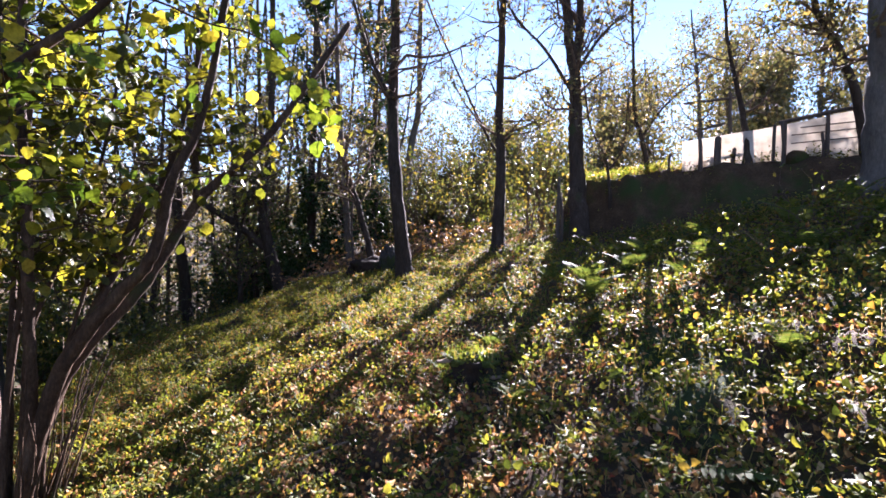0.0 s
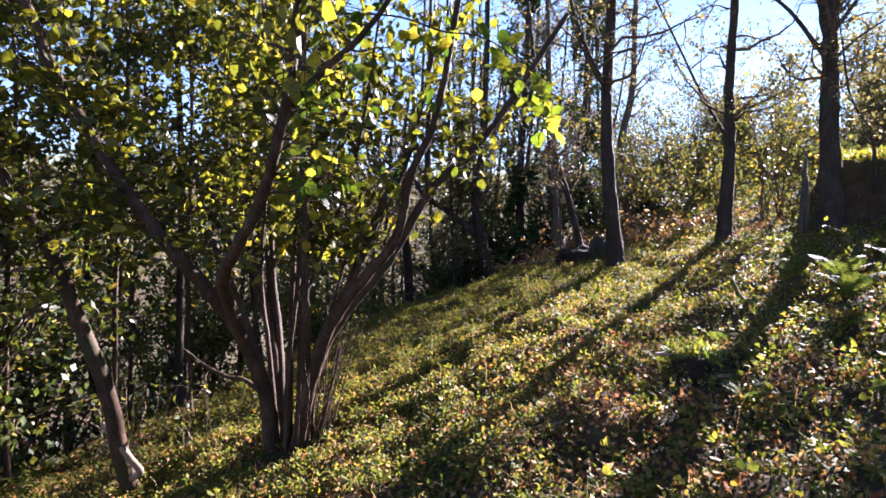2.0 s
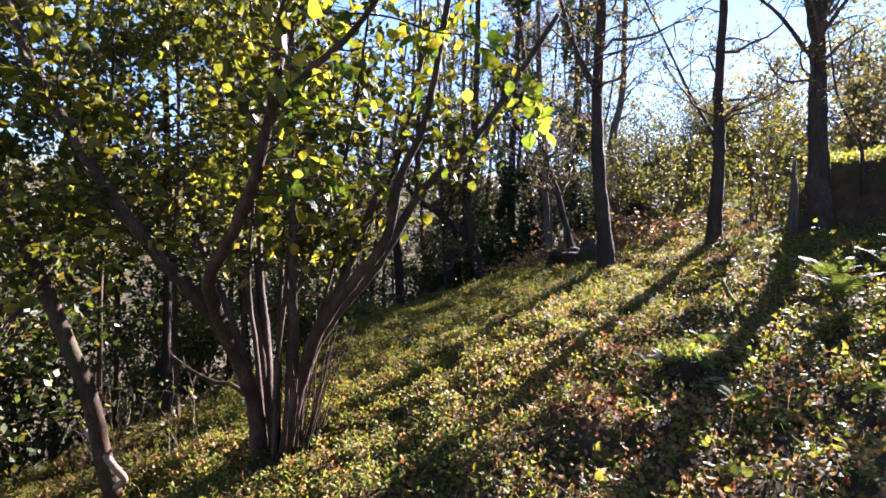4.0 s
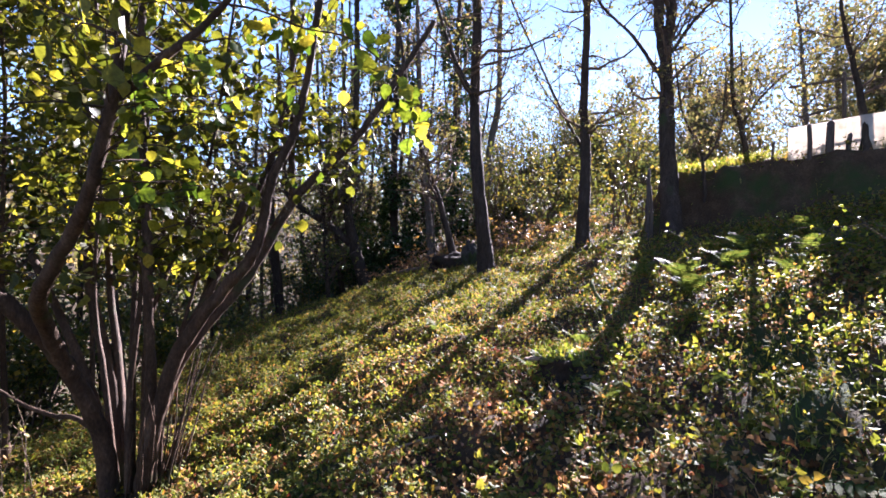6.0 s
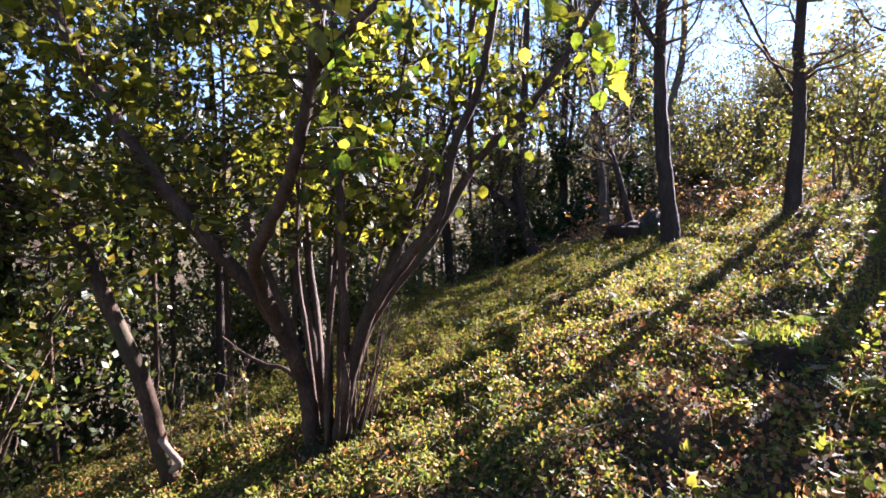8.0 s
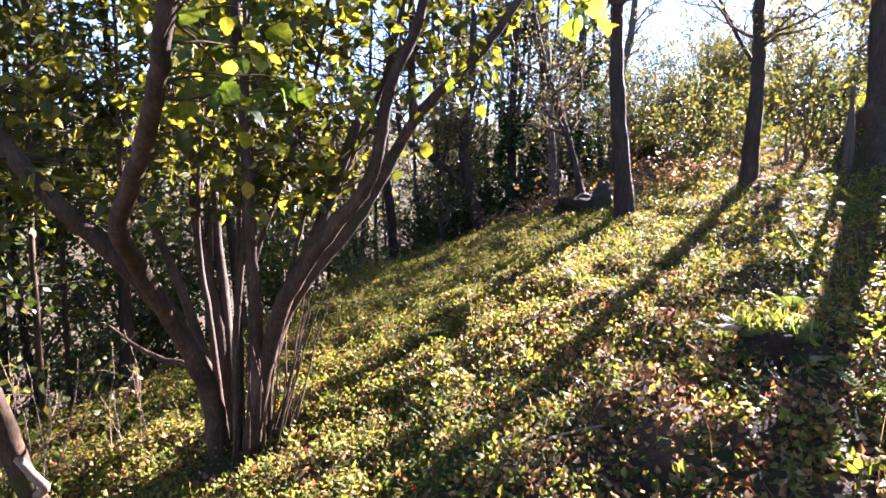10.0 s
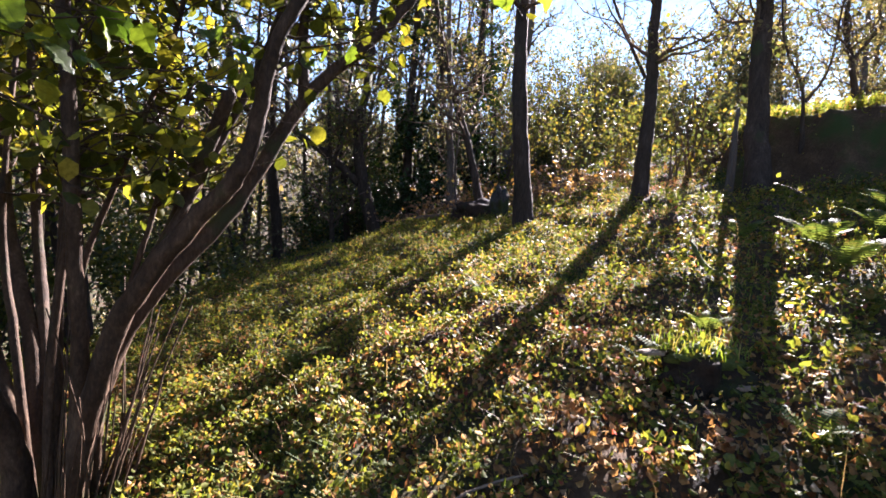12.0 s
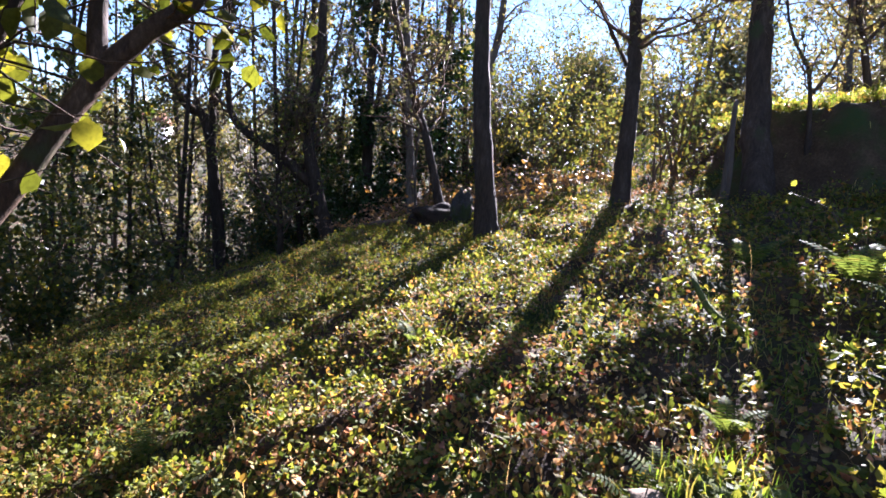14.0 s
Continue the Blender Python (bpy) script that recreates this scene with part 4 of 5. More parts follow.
def stalks(place, count, height, spread, leaf_count):
    t = thing("dry_weed_clump", "clump of tall dry weed stalks with a few yellow leaves", "weed", place)
    s, l, at = Buf(), Buf(), []
    for _ in range(count):
        x, y = place[0] + rng.normal(0, spread), place[1] + rng.normal(0, spread)
        p = branch_path(spot(x, y, -0.02), (rng.normal(0, 0.12), rng.normal(0, 0.12), 1), height * rng.uniform(0.6, 1.15), 0.12, 7, 0.06)
        s.tube(p, np.linspace(0.006, 0.002, len(p)), 4)
        for _ in range(2):
            q = branch_path(p[rng.integers(2, 6)], rng.normal(0, 1, 3), height * 0.18, 0.2, 3)
            s.tube(q, np.linspace(0.003, 0.0015, len(q)), 3)
            at.append(q[-1])
        at += [p[rng.integers(2, 7)] + rng.normal(0, 0.04, 3) for _ in range(leaf_count)]
    tagged(part("stalk_growth", (s, dead_wood, False), t), kind="stuff")
    l.leaves(at, 0.07 * rng.uniform(0.6, 1.2, len(at)), 0.6, 0.7)
    tagged(part("foliage", (l, hazel_leaf, False), t), kind="stuff")


stalks(spot(-4.55, 3.15), 10, 1.35, 0.16, 3)
stalks(spot(-4.1, 3.6), 5, 0.9, 0.12, 3)
stalks(spot(-5.1, 10.0), 4, 0.55, 0.12, 2)
stalks(spot(-4.4, 10.3), 3, 0.4, 0.15, 1)

# ---------------------------------------------------------------- stump, boulder, earth mound, sticks
def lump(name, place, size, mat, label, category, rough=0.18, sub=4, flat=0.0, seed=1.0):
    """A rounded, uneven mass: boulder, stump or heap of earth."""
    bm = bmesh.new()
    bmesh.ops.create_icosphere(bm, subdivisions=sub, radius=1.0)
    for v in bm.verts:
        n1 = noise.noise(v.co * 1.6 + Vector((seed, seed * 2, 0)))
        n2 = noise.noise(v.co * 4 + Vector((seed, 0, seed)))
        n3 = noise.noise(v.co * 11 + Vector((seed, 0, seed)))
        v.co *= 1 + rough * n1 + rough * 0.5 * n2 + rough * 0.25 * n3
        if flat and v.co.z > flat:
            v.co.z = flat + (v.co.z - flat) * 0.15
        v.co = Vector((v.co.x * size[0], v.co.y * size[1], v.co.z * size[2]))
    for f in bm.faces:
        f.smooth = True
    me = bpy.data.meshes.new(name)
    bm.to_mesh(me)
    bm.free()
    me.materials.append(mat)
    ob = new(name, me)
    ob.location = place
    if label:
        tagged(ob, label, category)
    return ob


lump("boulder", spot(-1.3, 10.6, 0.14), (0.17, 0.2, 0.34), stone_grey, "grey weathered boulder behind the oak", "rock", 0.5, seed=3.1)
lump("earth_mound", spot(-1.66, 10.75, 0.05), (0.48, 0.36, 0.27), dark_earth, "dark mound of earth and roots below a leaning tree", "mound", 0.28, seed=5.2)
b = Buf()
b.tube(spline([spot(-3.25, 11.5, 0.1), spot(-2.8, 11.45, 0.09), spot(-2.3, 11.3, 0.06)], 6), np.linspace(0.035, 0.05, 13), 9, 0.08)
tagged(new("fallen_log", b.mesh("fallen_log", twig_brown, True)), "thin dead brown log lying at the edge of the hollow", "log")
stump = thing("tree_stump", "low rotten tree stump overgrown with bright moss and grass", "stump", spot(0.2, 4.05))
body = lump("stump_body", (0.06, 0, 0.06), (0.2, 0.17, 0.22), dark_earth, "", "", 0.6, 4, 0.72, 8.0)
body.parent = stump
cap = lump("moss_cap", (0.04, 0.04, 0.2), (0.17, 0.13, 0.06), moss, "", "", 0.5, 4, 0.0, 2.0)
cap.parent = stump
cap["label"] = "bright green moss cushion"
b = Buf()
m = 170
a, r = rng.uniform(0, 6.28, m), 0.24 * np.sqrt(rng.uniform(0, 1, m))
q = np.stack([0.23 + r * np.cos(a), 4.14 + 0.9 * r * np.sin(a), float(ground_z(0.2, 4.05)) + 0.235 + 0 * r], -1)
b.blades(q, rng.uniform(0.03, 0.1, m), 0.006, rng.uniform(0.1, 0.9, m))
h = Buf()
m = 330
a, r = rng.uniform(0, 6.28, m), 0.2 * np.sqrt(rng.uniform(0, 1, m))
h.leaves(np.stack([0.22 + r * np.cos(a), 4.13 + r * np.sin(a), float(ground_z(0.2, 4.05)) + 0.255 - 1.0 * r * r + rng.uniform(0, 0.03, m)], -1), rng.uniform(0.02, 0.045, m), 0.5, 0.75)
tagged(part("herb_tuft", (h, herb_leaf, False), stump), kind="stuff")
tagged(part("grass_tuft", (b, grass_leaf, False), stump), kind="stuff")
for dx, dy, dz, w, a in [(0.2, -0.13, 0.13, 0.09, 0.4), (-0.2, 0.06, 0.2, 0.12, -0.3), (0.3, -0.2, 0.06, 0.11, 1.1)]:
    slab = lump("bark_slab", (dx, dy, dz), (w * 0.6, w * 0.34, 0.012), dead_wood, "", "", 0.35, 3, 0.0, 4.0 + dx)
    slab.parent, slab.rotation_euler = stump, (0.12, -0.15, a)
    slab["label"] = "pale loose slab of dead bark"

b = Buf()
b.tube(spline([spot(0.62, 5.95, 0.28), spot(0.6, 5.8, 0.16), spot(0.66, 5.65, 0.06), spot(0.78, 5.5, 0.02)], 5), np.linspace(0.012, 0.03, 16), 7, 0.08)
tagged(new("mossy_branch", b.mesh("mossy_branch", moss, True)), "curved fallen branch covered in green moss", "branch")
for x, y, h, l in [(1.66, 8.6, 1.08, 0.03), (1.75, 8.75, 0.85, -0.02)]:
    b = Buf()
    b.tube(spline([spot(x, y, -0.05), spot(x + 0.01, y, h * 0.5), spot(x + l, y, h)], 4), np.linspace(0.032, 0.026, 9), 8, 0.06)
    tagged(new("rotten_post", b.mesh("rotten_post", post_wood, True)), "short rotten wooden post in the undergrowth", "post", "rotten posts")
for i, (x, y, z, a, l) in enumerate([(2.2, 3.9, 0.05, 0.3, 0.7), (1.6, 4.6, 0.06, 1.0, 0.5), (0.95, 2.9, 0.05, 2.4, 0.35), (2.9, 4.9, 0.07, 0.1, 0.8), (-0.9, 3.2, 0.04, 0.8, 0.5), (-1.2, 6.2, 0.05, 2.0, 0.6), (1.1, 6.7, 0.06, 0.5, 0.7)]):
    b = Buf()
    p = branch_path(spot(x, y, z), (math.cos(a), math.sin(a), 0.15), l, 0.12, 6, -0.03)
    b.tube(p, np.linspace(0.009, 0.004, len(p)), 6)
    tagged(new("fallen_twig", b.mesh("fallen_twig", dead_wood, True)), "dry fallen twig lying in the ground plants", "twig", "fallen twigs")

# ---------------------------------------------------------------- bank top: plastic sheet, posts, poles
sheet = thing("plastic_sheet_fence", "low screen of pale translucent plastic sheet on timber posts", "fence", (4.6, 8.1, 2.75))
ends = [((3.54, 8.4), 2.74, 3.11), ((4.2, 8.22), 2.78, 3.2), ((4.82, 8.0), 2.82, 3.28), ((5.3, 7.8), 2.84, 3.36), ((5.9, 7.55), 2.86, 3.47), ((6.8, 7.2), 2.9, 3.55)]
for (p, z0, z1), (q, w0, w1) in zip(ends[:-1], ends[1:]):
    k = 14
    u, v = np.meshgrid(np.linspace(0, 1, k), np.linspace(0, 1, 8), indexing="ij")
    px, py = p[0] + (q[0] - p[0]) * u, p[1] + (q[1] - p[1]) * u
    lo, hi = z0 + (w0 - z0) * u - 0.08, z1 + (w1 - z1) * u
    sag = 0.018 * np.sin(u * 9 + v * 3) + 0.012 * np.sin(v * 11 + u * 2)
    vv = np.stack([px + sag * 0.3, py + sag, lo + (hi - lo) * v], -1).reshape(-1, 3)
    i, j = np.meshgrid(np.arange(k - 1), np.arange(7), indexing="ij")
    ff = np.stack([i * 8 + j, (i + 1) * 8 + j, (i + 1) * 8 + j + 1, i * 8 + j + 1], -1).reshape(-1, 4)
    ob = part("sheet_panel", raw_mesh("sheet_panel", vv, ff, plastic, True), sheet)
    mod = ob.modifiers.new("thickness", "SOLIDIFY")
    mod.thickness = 0.003
for (p, z0, z1) in ends[2:]:
    b = Buf()
    b.tube([(p[0], p[1] - 0.05, z0 - 0.3), (p[0], p[1] - 0.05, z0), (p[0] + 0.01, p[1] - 0.05, z1 + 0.05)], [0.03, 0.03, 0.027], 8)
    part("post", (b, post_wood, True), sheet)
b = Buf()
b.tube([(4.75, 7.97, 3.31), (5.9, 7.5, 3.5), (6.8, 7.14, 3.58)], [0.03, 0.03, 0.03], 4)
part("top_rail", (b, post_wood, False), sheet, "dark timber top rail")
for x0, x1, z in [(4.9, 6.7, 3.0), (4.9, 6.7, 3.12), (5.0, 6.7, 3.22)]:
    b = Buf()
    b.tube([(x0, 7.95 - (x0 - 4.82) * 0.42, z), (x1, 7.95 - (x1 - 4.82) * 0.42, z + 0.09)], [0.009, 0.009], 5)
    part("wire_pole", (b, post_wood, False), sheet)
for x, y, h, r in [(3.75, 8.26, 0.36, 0.03), (3.98, 8.22, 0.38, 0.05), (4.18, 8.15, 0.2, 0.03), (4.66, 7.95, 0.5, 0.025), (4.78, 7.9, 0.55, 0.03), (5.22, 7.72, 0.35, 0.02), (3.44, 8.7, 0.22, 0.02)]:
    b = Buf()
    g = ground_z(x, y)
    b.tube([(x, y, g - 0.2), (x + 0.01, y, g + h * 0.5), (x + rng.normal(0.02, 0.03), y, 2.76 + h)], [r * 1.15, r, r * 0.95], 8, 0.06)
    tagged(new("wooden_post", b.mesh("wooden_post", post_wood, True)), "dark weathered wooden stake on the bank", "post", "bank stakes")
frame_thing = thing("pole_frame", "rough frame of dark wooden poles on the rise", "frame", spot(5.05, 10.0))
for p, q, r in [((5.05, 10.0, 2.6), (5.03, 10.0, 4.3), 0.035), ((4.46, 10.0, 2.6), (4.48, 10.0, 3.65), 0.03), ((5.2, 10.0, 4.22), (4.2, 10.0, 4.1), 0.025), ((4.95, 10.02, 3.75), (4.4, 10.02, 3.6), 0.022)]:
    b = Buf()
    b.tube([p, (np.array(p) + q) / 2, q], [r, r, r * 0.9], 7, 0.05)
    part("pole", (b, post_wood, True), frame_thing)
lump("earth_heap", (4.95, 7.85, 2.78), (0.16, 0.12, 0.12), soil, "small heap of dark earth on the bank", "mound", 0.2, 3, seed=9)

woods = Buf()
m = 2600
x, y = rng.uniform(-330, 60, m), rng.uniform(60, 330, m)
far = (x < -45) | (y > 190)
x, y = x[far], y[far]
m = len(x)
h = rng.uniform(7, 12, m)
for k in range(14):
    q = on_ground(x, y, h * rng.uniform(0.25, 1.0, m)) + rng.normal(0, 1.5, (m, 3))
    woods.leaves(q, rng.uniform(0.8, 1.7, m), 0.8, 0.8, simple=True)
tagged(new("far_woods", woods.mesh("far_woods", autumn_leaf)), "autumn woods covering the far hillside", "woods", kind="stuff")

# ---------------------------------------------------------------- far house on the hill
house = thing("far_house", "white house with a red tiled roof on the far hillside", "house", spot(-118, 165))
hz0 = float(ground_z(-118, 165))
def box(name, lo, hi, mat, parent, label=""):
    lo, hi = np.array(lo, float), np.array(hi, float)
    c = np.array([(0, 0, 0), (1, 0, 0), (1, 1, 0), (0, 1, 0), (0, 0, 1), (1, 0, 1), (1, 1, 1), (0, 1, 1)]) * (hi - lo) + lo
    f = np.array([(0, 3, 2, 1), (4, 5, 6, 7), (0, 1, 5, 4), (1, 2, 6, 5), (2, 3, 7, 6), (3, 0, 4, 7)])
    return part(name, raw_mesh(name, c, f, mat), parent, label, False)
box("wall", (-5, -4, -2), (5, 4, 5.5), plaster, house)
rv = np.array([(-5.6, -4.6, 5.4), (5.6, -4.6, 5.4), (5.6, 4.6, 5.4), (-5.6, 4.6, 5.4), (-5.6, 0, 8.6), (5.6, 0, 8.6)])
part("roof", raw_mesh("roof", rv, np.array([(0, 1, 5, 4), (2, 3, 4, 5), (0, 4, 3, 3), (1, 2, 5, 5), (0, 3, 2, 1)]), roof_tile), house, "", False)
for x in (-3, 0, 3):
    for z in (0.8, 3.4):
        box("window", (x - 0.6, -4.06, z), (x + 0.6, -3.98, z + 1.4), post_wood, house)

# ---------------------------------------------------------------- ferns
def fern(place, fronds, length, label="green fern with arching fronds among low plants", mat=fern_leaf, upright=0.8, only=None):
    t = thing("fern", label, "fern", place)
    for i in range(fronds):
        a = only if only is not None else 2 * np.pi * i / fronds + rng.normal(0, 0.3)
        L = length * rng.uniform(0.75, 1.1)
        u = np.linspace(0, 1, 15)
        out = L * (u * (1 - upright * 0.55) + 0.25 * u * u)
        rise = L * upright * (u - 0.48 * u * u)
        mid = np.stack([place[0] + np.cos(a) * out, place[1] + np.sin(a) * out, place[2] + rise], -1)
        b = Buf()
        b.tube(mid, np.linspace(0.004, 0.0012, 15), 3)
        side = np.array([-math.sin(a), math.cos(a), 0])
        for k in range(2, 15):
            w = L * 0.24 * math.sin(math.pi * min(1, 0.16 + u[k] * 0.84)) + 0.006
            fw = mid[k] - mid[k - 1]
            for s in (-1, 1):
                tip = mid[k] + side * s * w + fw * 0.55 - np.array([0, 0, 0.12 * w])
                m1 = mid[k] + (tip - mid[k]) * 0.45
                b.add([mid[k] - fw * 0.28, m1 - fw * 0.36, tip, m1 + fw * 0.30, mid[k] + fw * 0.26], [[0, 1, 3, 4], [1, 2, 3, 3]])
        part("frond", (b, mat, False), t)
    return t


for x, y, k, l in [(2.65, 5.61, 3, 0.42), (3.85, 6.08, 3, 0.5), (1.97, 5.9, 6, 0.42), (1.45, 5.3, 6, 0.38), (1.5, 5.85, 6, 0.4), (2.25, 6.3, 5, 0.4), (3.3, 5.0, 6, 0.4), (4.4, 5.4, 6, 0.45), (3.0, 6.4, 6, 0.45), (4.6, 6.2, 5, 0.45), (0.46, 3.42, 5, 0.24), (0.1, 4.3, 4, 0.22), (-0.02, 4.2, 4, 0.2), (-2.36, 4.95, 3, 0.3), (0.4, 4.62, 4, 0.26), (2.3, 5.2, 5, 0.35), (2.1, 3.2, 4, 0.3), (1.2, 6.6, 4, 0.35), (-1.1, 5.9, 3, 0.22)]:
    fern(spot(x, y, 0.05), k, l * 1.15, upright=0.95)
fern(spot(1.1, 2.42, 0.06), 2, 0.42, "pale fern frond lying flat over the leaf litter", upright=0.2, only=-0.55)

# ---------------------------------------------------------------- brambles, bracken
def bramble(place, count, reach, leaf, size, label, name="bramble"):
    t = thing(name, label, "bramble", place)
    c, l, at = Buf(), Buf(), []
    for _ in range(count):
        a = rng.uniform(0, 6.28)
        p = branch_path(np.array(place) + rng.normal(0, 0.15, 3) * (1, 1, 0), (math.cos(a), math.sin(a), 1.1), reach * rng.uniform(0.5, 1.1), 0.18, 8, -0.22)
        c.tube(p, np.linspace(0.005, 0.002, len(p)), 4)
        at += [p[rng.integers(1, len(p))] + rng.normal(0, 0.03, 3) for _ in range(9)]
    at = np.array(at)
    at = at[at[:, 2] > ground_z(at[:, 0], at[:, 1])]
    l.leaves(at, size * rng.uniform(0.6, 1.2, len(at)), 0.6, 0.8)
    tagged(part("cane_growth", (c, twig_brown, False), t), kind="stuff")
    tagged(part("foliage", (l, leaf, False), t), kind="stuff")


for x, y in [(-2.0, 11.9), (-2.8, 12.6), (-2.3, 13.2), (-1.5, 12.6), (-0.4, 11.6), (-3.2, 12.0), (-0.2, 12.4), (0.3, 11.5), (0.5, 12.4), (-0.9, 11.4), (-0.1, 10.9), (0.95, 11.6)]:
    bramble(spot(x, y), 26, 1.1, bracken, 0.08, "tangle of dry brown bracken and bare canes", "dead_bracken")
for x, y in [(2.1, 6.7), (2.9, 6.9), (3.6, 7.2), (4.3, 6.6), (3.3, 5.4), (4.6, 5.6), (1.2, 8.2), (0.2, 10.8), (-0.3, 10.2), (5.2, 5.2), (2.8, 4.6)]:
    bramble(spot(x, y), 12, 0.55, herb_leaf, 0.06, "low green bramble with arching canes")
for x, y in [(3.2, 5.2), (3.75, 5.4), (2.7, 5.5), (4.3, 5.0), (4.5, 5.7), (3.5, 4.7), (3.9, 5.9), (3.1, 5.8)]:
    bramble(spot(x, y), 18, 0.85, herb_leaf, 0.055, "green bramble thicket below the bank with arching canes")

# ---------------------------------------------------------------- ground cover
def scatter(count, lo, hi, keep):
    """Random places over a stretch of the plan, thinned by keep(x, y)."""
    x, y = rng.uniform(lo[0], hi[0], count), rng.uniform(lo[1], hi[1], count)
    ok = rng.uniform(0, 1, count) < keep(x, y)
    return x[ok], y[ok]


def patches(x, y, s=1.0, o=0.0):
    return 0.5 + 0.25 * (np.sin(1.7 * s * x + 0.9 * s * y + o) + np.sin(2.3 * s * y - 1.4 * s * x + 2 * o)) + 0.12 * np.sin(5.1 * s * x + o) * np.sin(4.3 * s * y)


def clumps(x, y):
    """Tufts of 0.2 to 0.5 m with gaps between them, 0 to 1."""
    a = np.sin(9.1 * x + 3.7 * y + 1.9 * np.sin(2.3 * y)) + np.sin(8.3 * y - 4.9 * x + 2.1 * np.sin(1.9 * x)) + 0.8 * np.sin(15.7 * x - 6.1 * y + 1.3 * np.sin(5.1 * y)) + 0.8 * np.sin(14.3 * y + 7.7 * x)
    return np.clip(0.5 + 0.3 * a, 0, 1)


def on_bank(x, y):
    foot = bank_foot(x)
    return (x > bank_end(y)) & (y > foot - 0.1) & (y < foot + 0.6)


def growing(x, y):
    """How thickly things grow: less in the hollow, on the bare bank, and far off."""
    d = np.clip(np.interp(y, EDGE_Y, EDGE_X) - x, 0, 9)
    far = np.clip(1.25 - 0.055 * np.hypot(x, y - 1.5), 0.3, 1)
    return np.where(on_bank(x, y), 0.03, 1.0) * far * np.clip(1 - d / 1.2, 0.04, 1) * np.where((x + 2.9) ** 2 + (y - 3.45) ** 2 < 0.1, 0.1, 1) * (1 - 0.9 * np.exp(-((x - 0.3) ** 2 + (y - 3.78) ** 2) / 0.035))


def rosettes(buf, x, y, leaves, radius, height, size, droop=-0.1, tilt=0.34, split=5.2):
    """Small plants: leaves spreading out from each plant's middle, the outer ones lower."""
    m = len(x)
    px, py = np.repeat(x, leaves), np.repeat(y, leaves)
    k = m * leaves
    head = rng.uniform(0, 2 * np.pi, k)
    u = rng.uniform(0, 1, k) ** 0.7
    r = np.repeat(radius, leaves) * u
    h = np.repeat(height, leaves) * (1 - 0.55 * u * u) * rng.uniform(0.35, 1.0, k)
    qx, qy = px + r * np.cos(head), py + r * np.sin(head)
    length = np.repeat(size, leaves) * rng.uniform(0.6, 1.15, k)
    head = head + rng.normal(0, 0.4, k)
    for some, plain in ((qy < split, False), (qy >= split, True)):
        buf.leaves(on_ground(qx[some], qy[some], h[some] + 0.006), length[some], tilt, 0.72, heading=head[some], lean=droop, simple=plain)


green_at = lambda x, y: np.clip(0.38 + 0.85 * patches(x, y, 1.3, 0.4) + 0.06 * x - 0.3 * np.exp(-((x + 0.6) ** 2 + (y - 4.6) ** 2) / 3.5), 0.12, 1)
path_at = lambda x, y: np.exp(-(((x - 1.25) / 0.75) ** 2 + ((y - 10.3 - 0.25 * (x - 1.25)) / 0.45) ** 2) ** 2)
cover = Buf()
x, y = scatter(34000, (-7.5, -2.5), (7.5, 12.8), lambda x, y: growing(x, y) * green_at(x, y) * (0.3 + 0.9 * clumps(x, y)) * np.interp(x, [0, 1.2], [1, 0.75]) * (1 - path_at(x, y)))
m = len(x)
rosettes(cover, x, y, 8, rng.uniform(0.03, 0.08, m), rng.uniform(0.02, 0.09, m) * (0.5 + clumps(x, y)), rng.uniform(0.02, 0.045, m), -0.05, 0.55)
x, y = scatter(19000, (-7.5, -2.5), (7.5, 12.8), lambda x, y: growing(x, y) * (0.06 + clumps(x, y) ** 1.5) * np.clip(patches(x, y, 2.0, 1.0) + 0.12 * x, 0.08, 1) * (1 - path_at(x, y)))
m = len(x)
rosettes(cover, x, y, 11, rng.uniform(0.05, 0.11, m), rng.uniform(0.05, 0.14, m) + 0.025 * np.clip(x, 0, 4), rng.uniform(0.03, 0.062, m), 0.0, 0.55)
x, y = scatter(4600, (0.0, 0.4), (6.5, 8.0), lambda x, y: growing(x, y) * (0.03 + clumps(x, y) ** 1.6) * np.clip(0.3 + 0.2 * x, 0, 1))
m = len(x)
rosettes(cover, x, y, 8, rng.uniform(0.08, 0.16, m), rng.uniform(0.06, 0.22, m), rng.uniform(0.03, 0.068, m), 0.0, 0.6)
x, y = scatter(22000, (-7.5, -2.5), (7.5, 12.8), lambda x, y: growing(x, y) * green_at(x, y) * (1 - path_at(x, y)))
cover.leaves(on_ground(x, y, rng.uniform(0.005, 0.06, len(x))), rng.uniform(0.015, 0.04, len(x)), 0.5, 0.72)
x, y = scatter(19000, (-6.6, 2.6), (0.6, 11.0), lambda x, y: growing(x, y) * (0.35 + 0.75 * clumps(y + 5, x)) * np.clip(0.25 - 0.3 * x + 0.05 * (y - 4), 0, 1) * (1 - path_at(x, y)))
m = len(x)
rosettes(cover, x, y, 8, rng.uniform(0.04, 0.09, m), rng.uniform(0.06, 0.15, m), rng.uniform(0.022, 0.046, m), 0.1, 0.7, 4.6)
tagged(new("low_green_plants", cover.mesh("low_green_plants", herb_leaf)), "dense low green herbs and creeping plants covering the slope", "ground plants", kind="stuff")


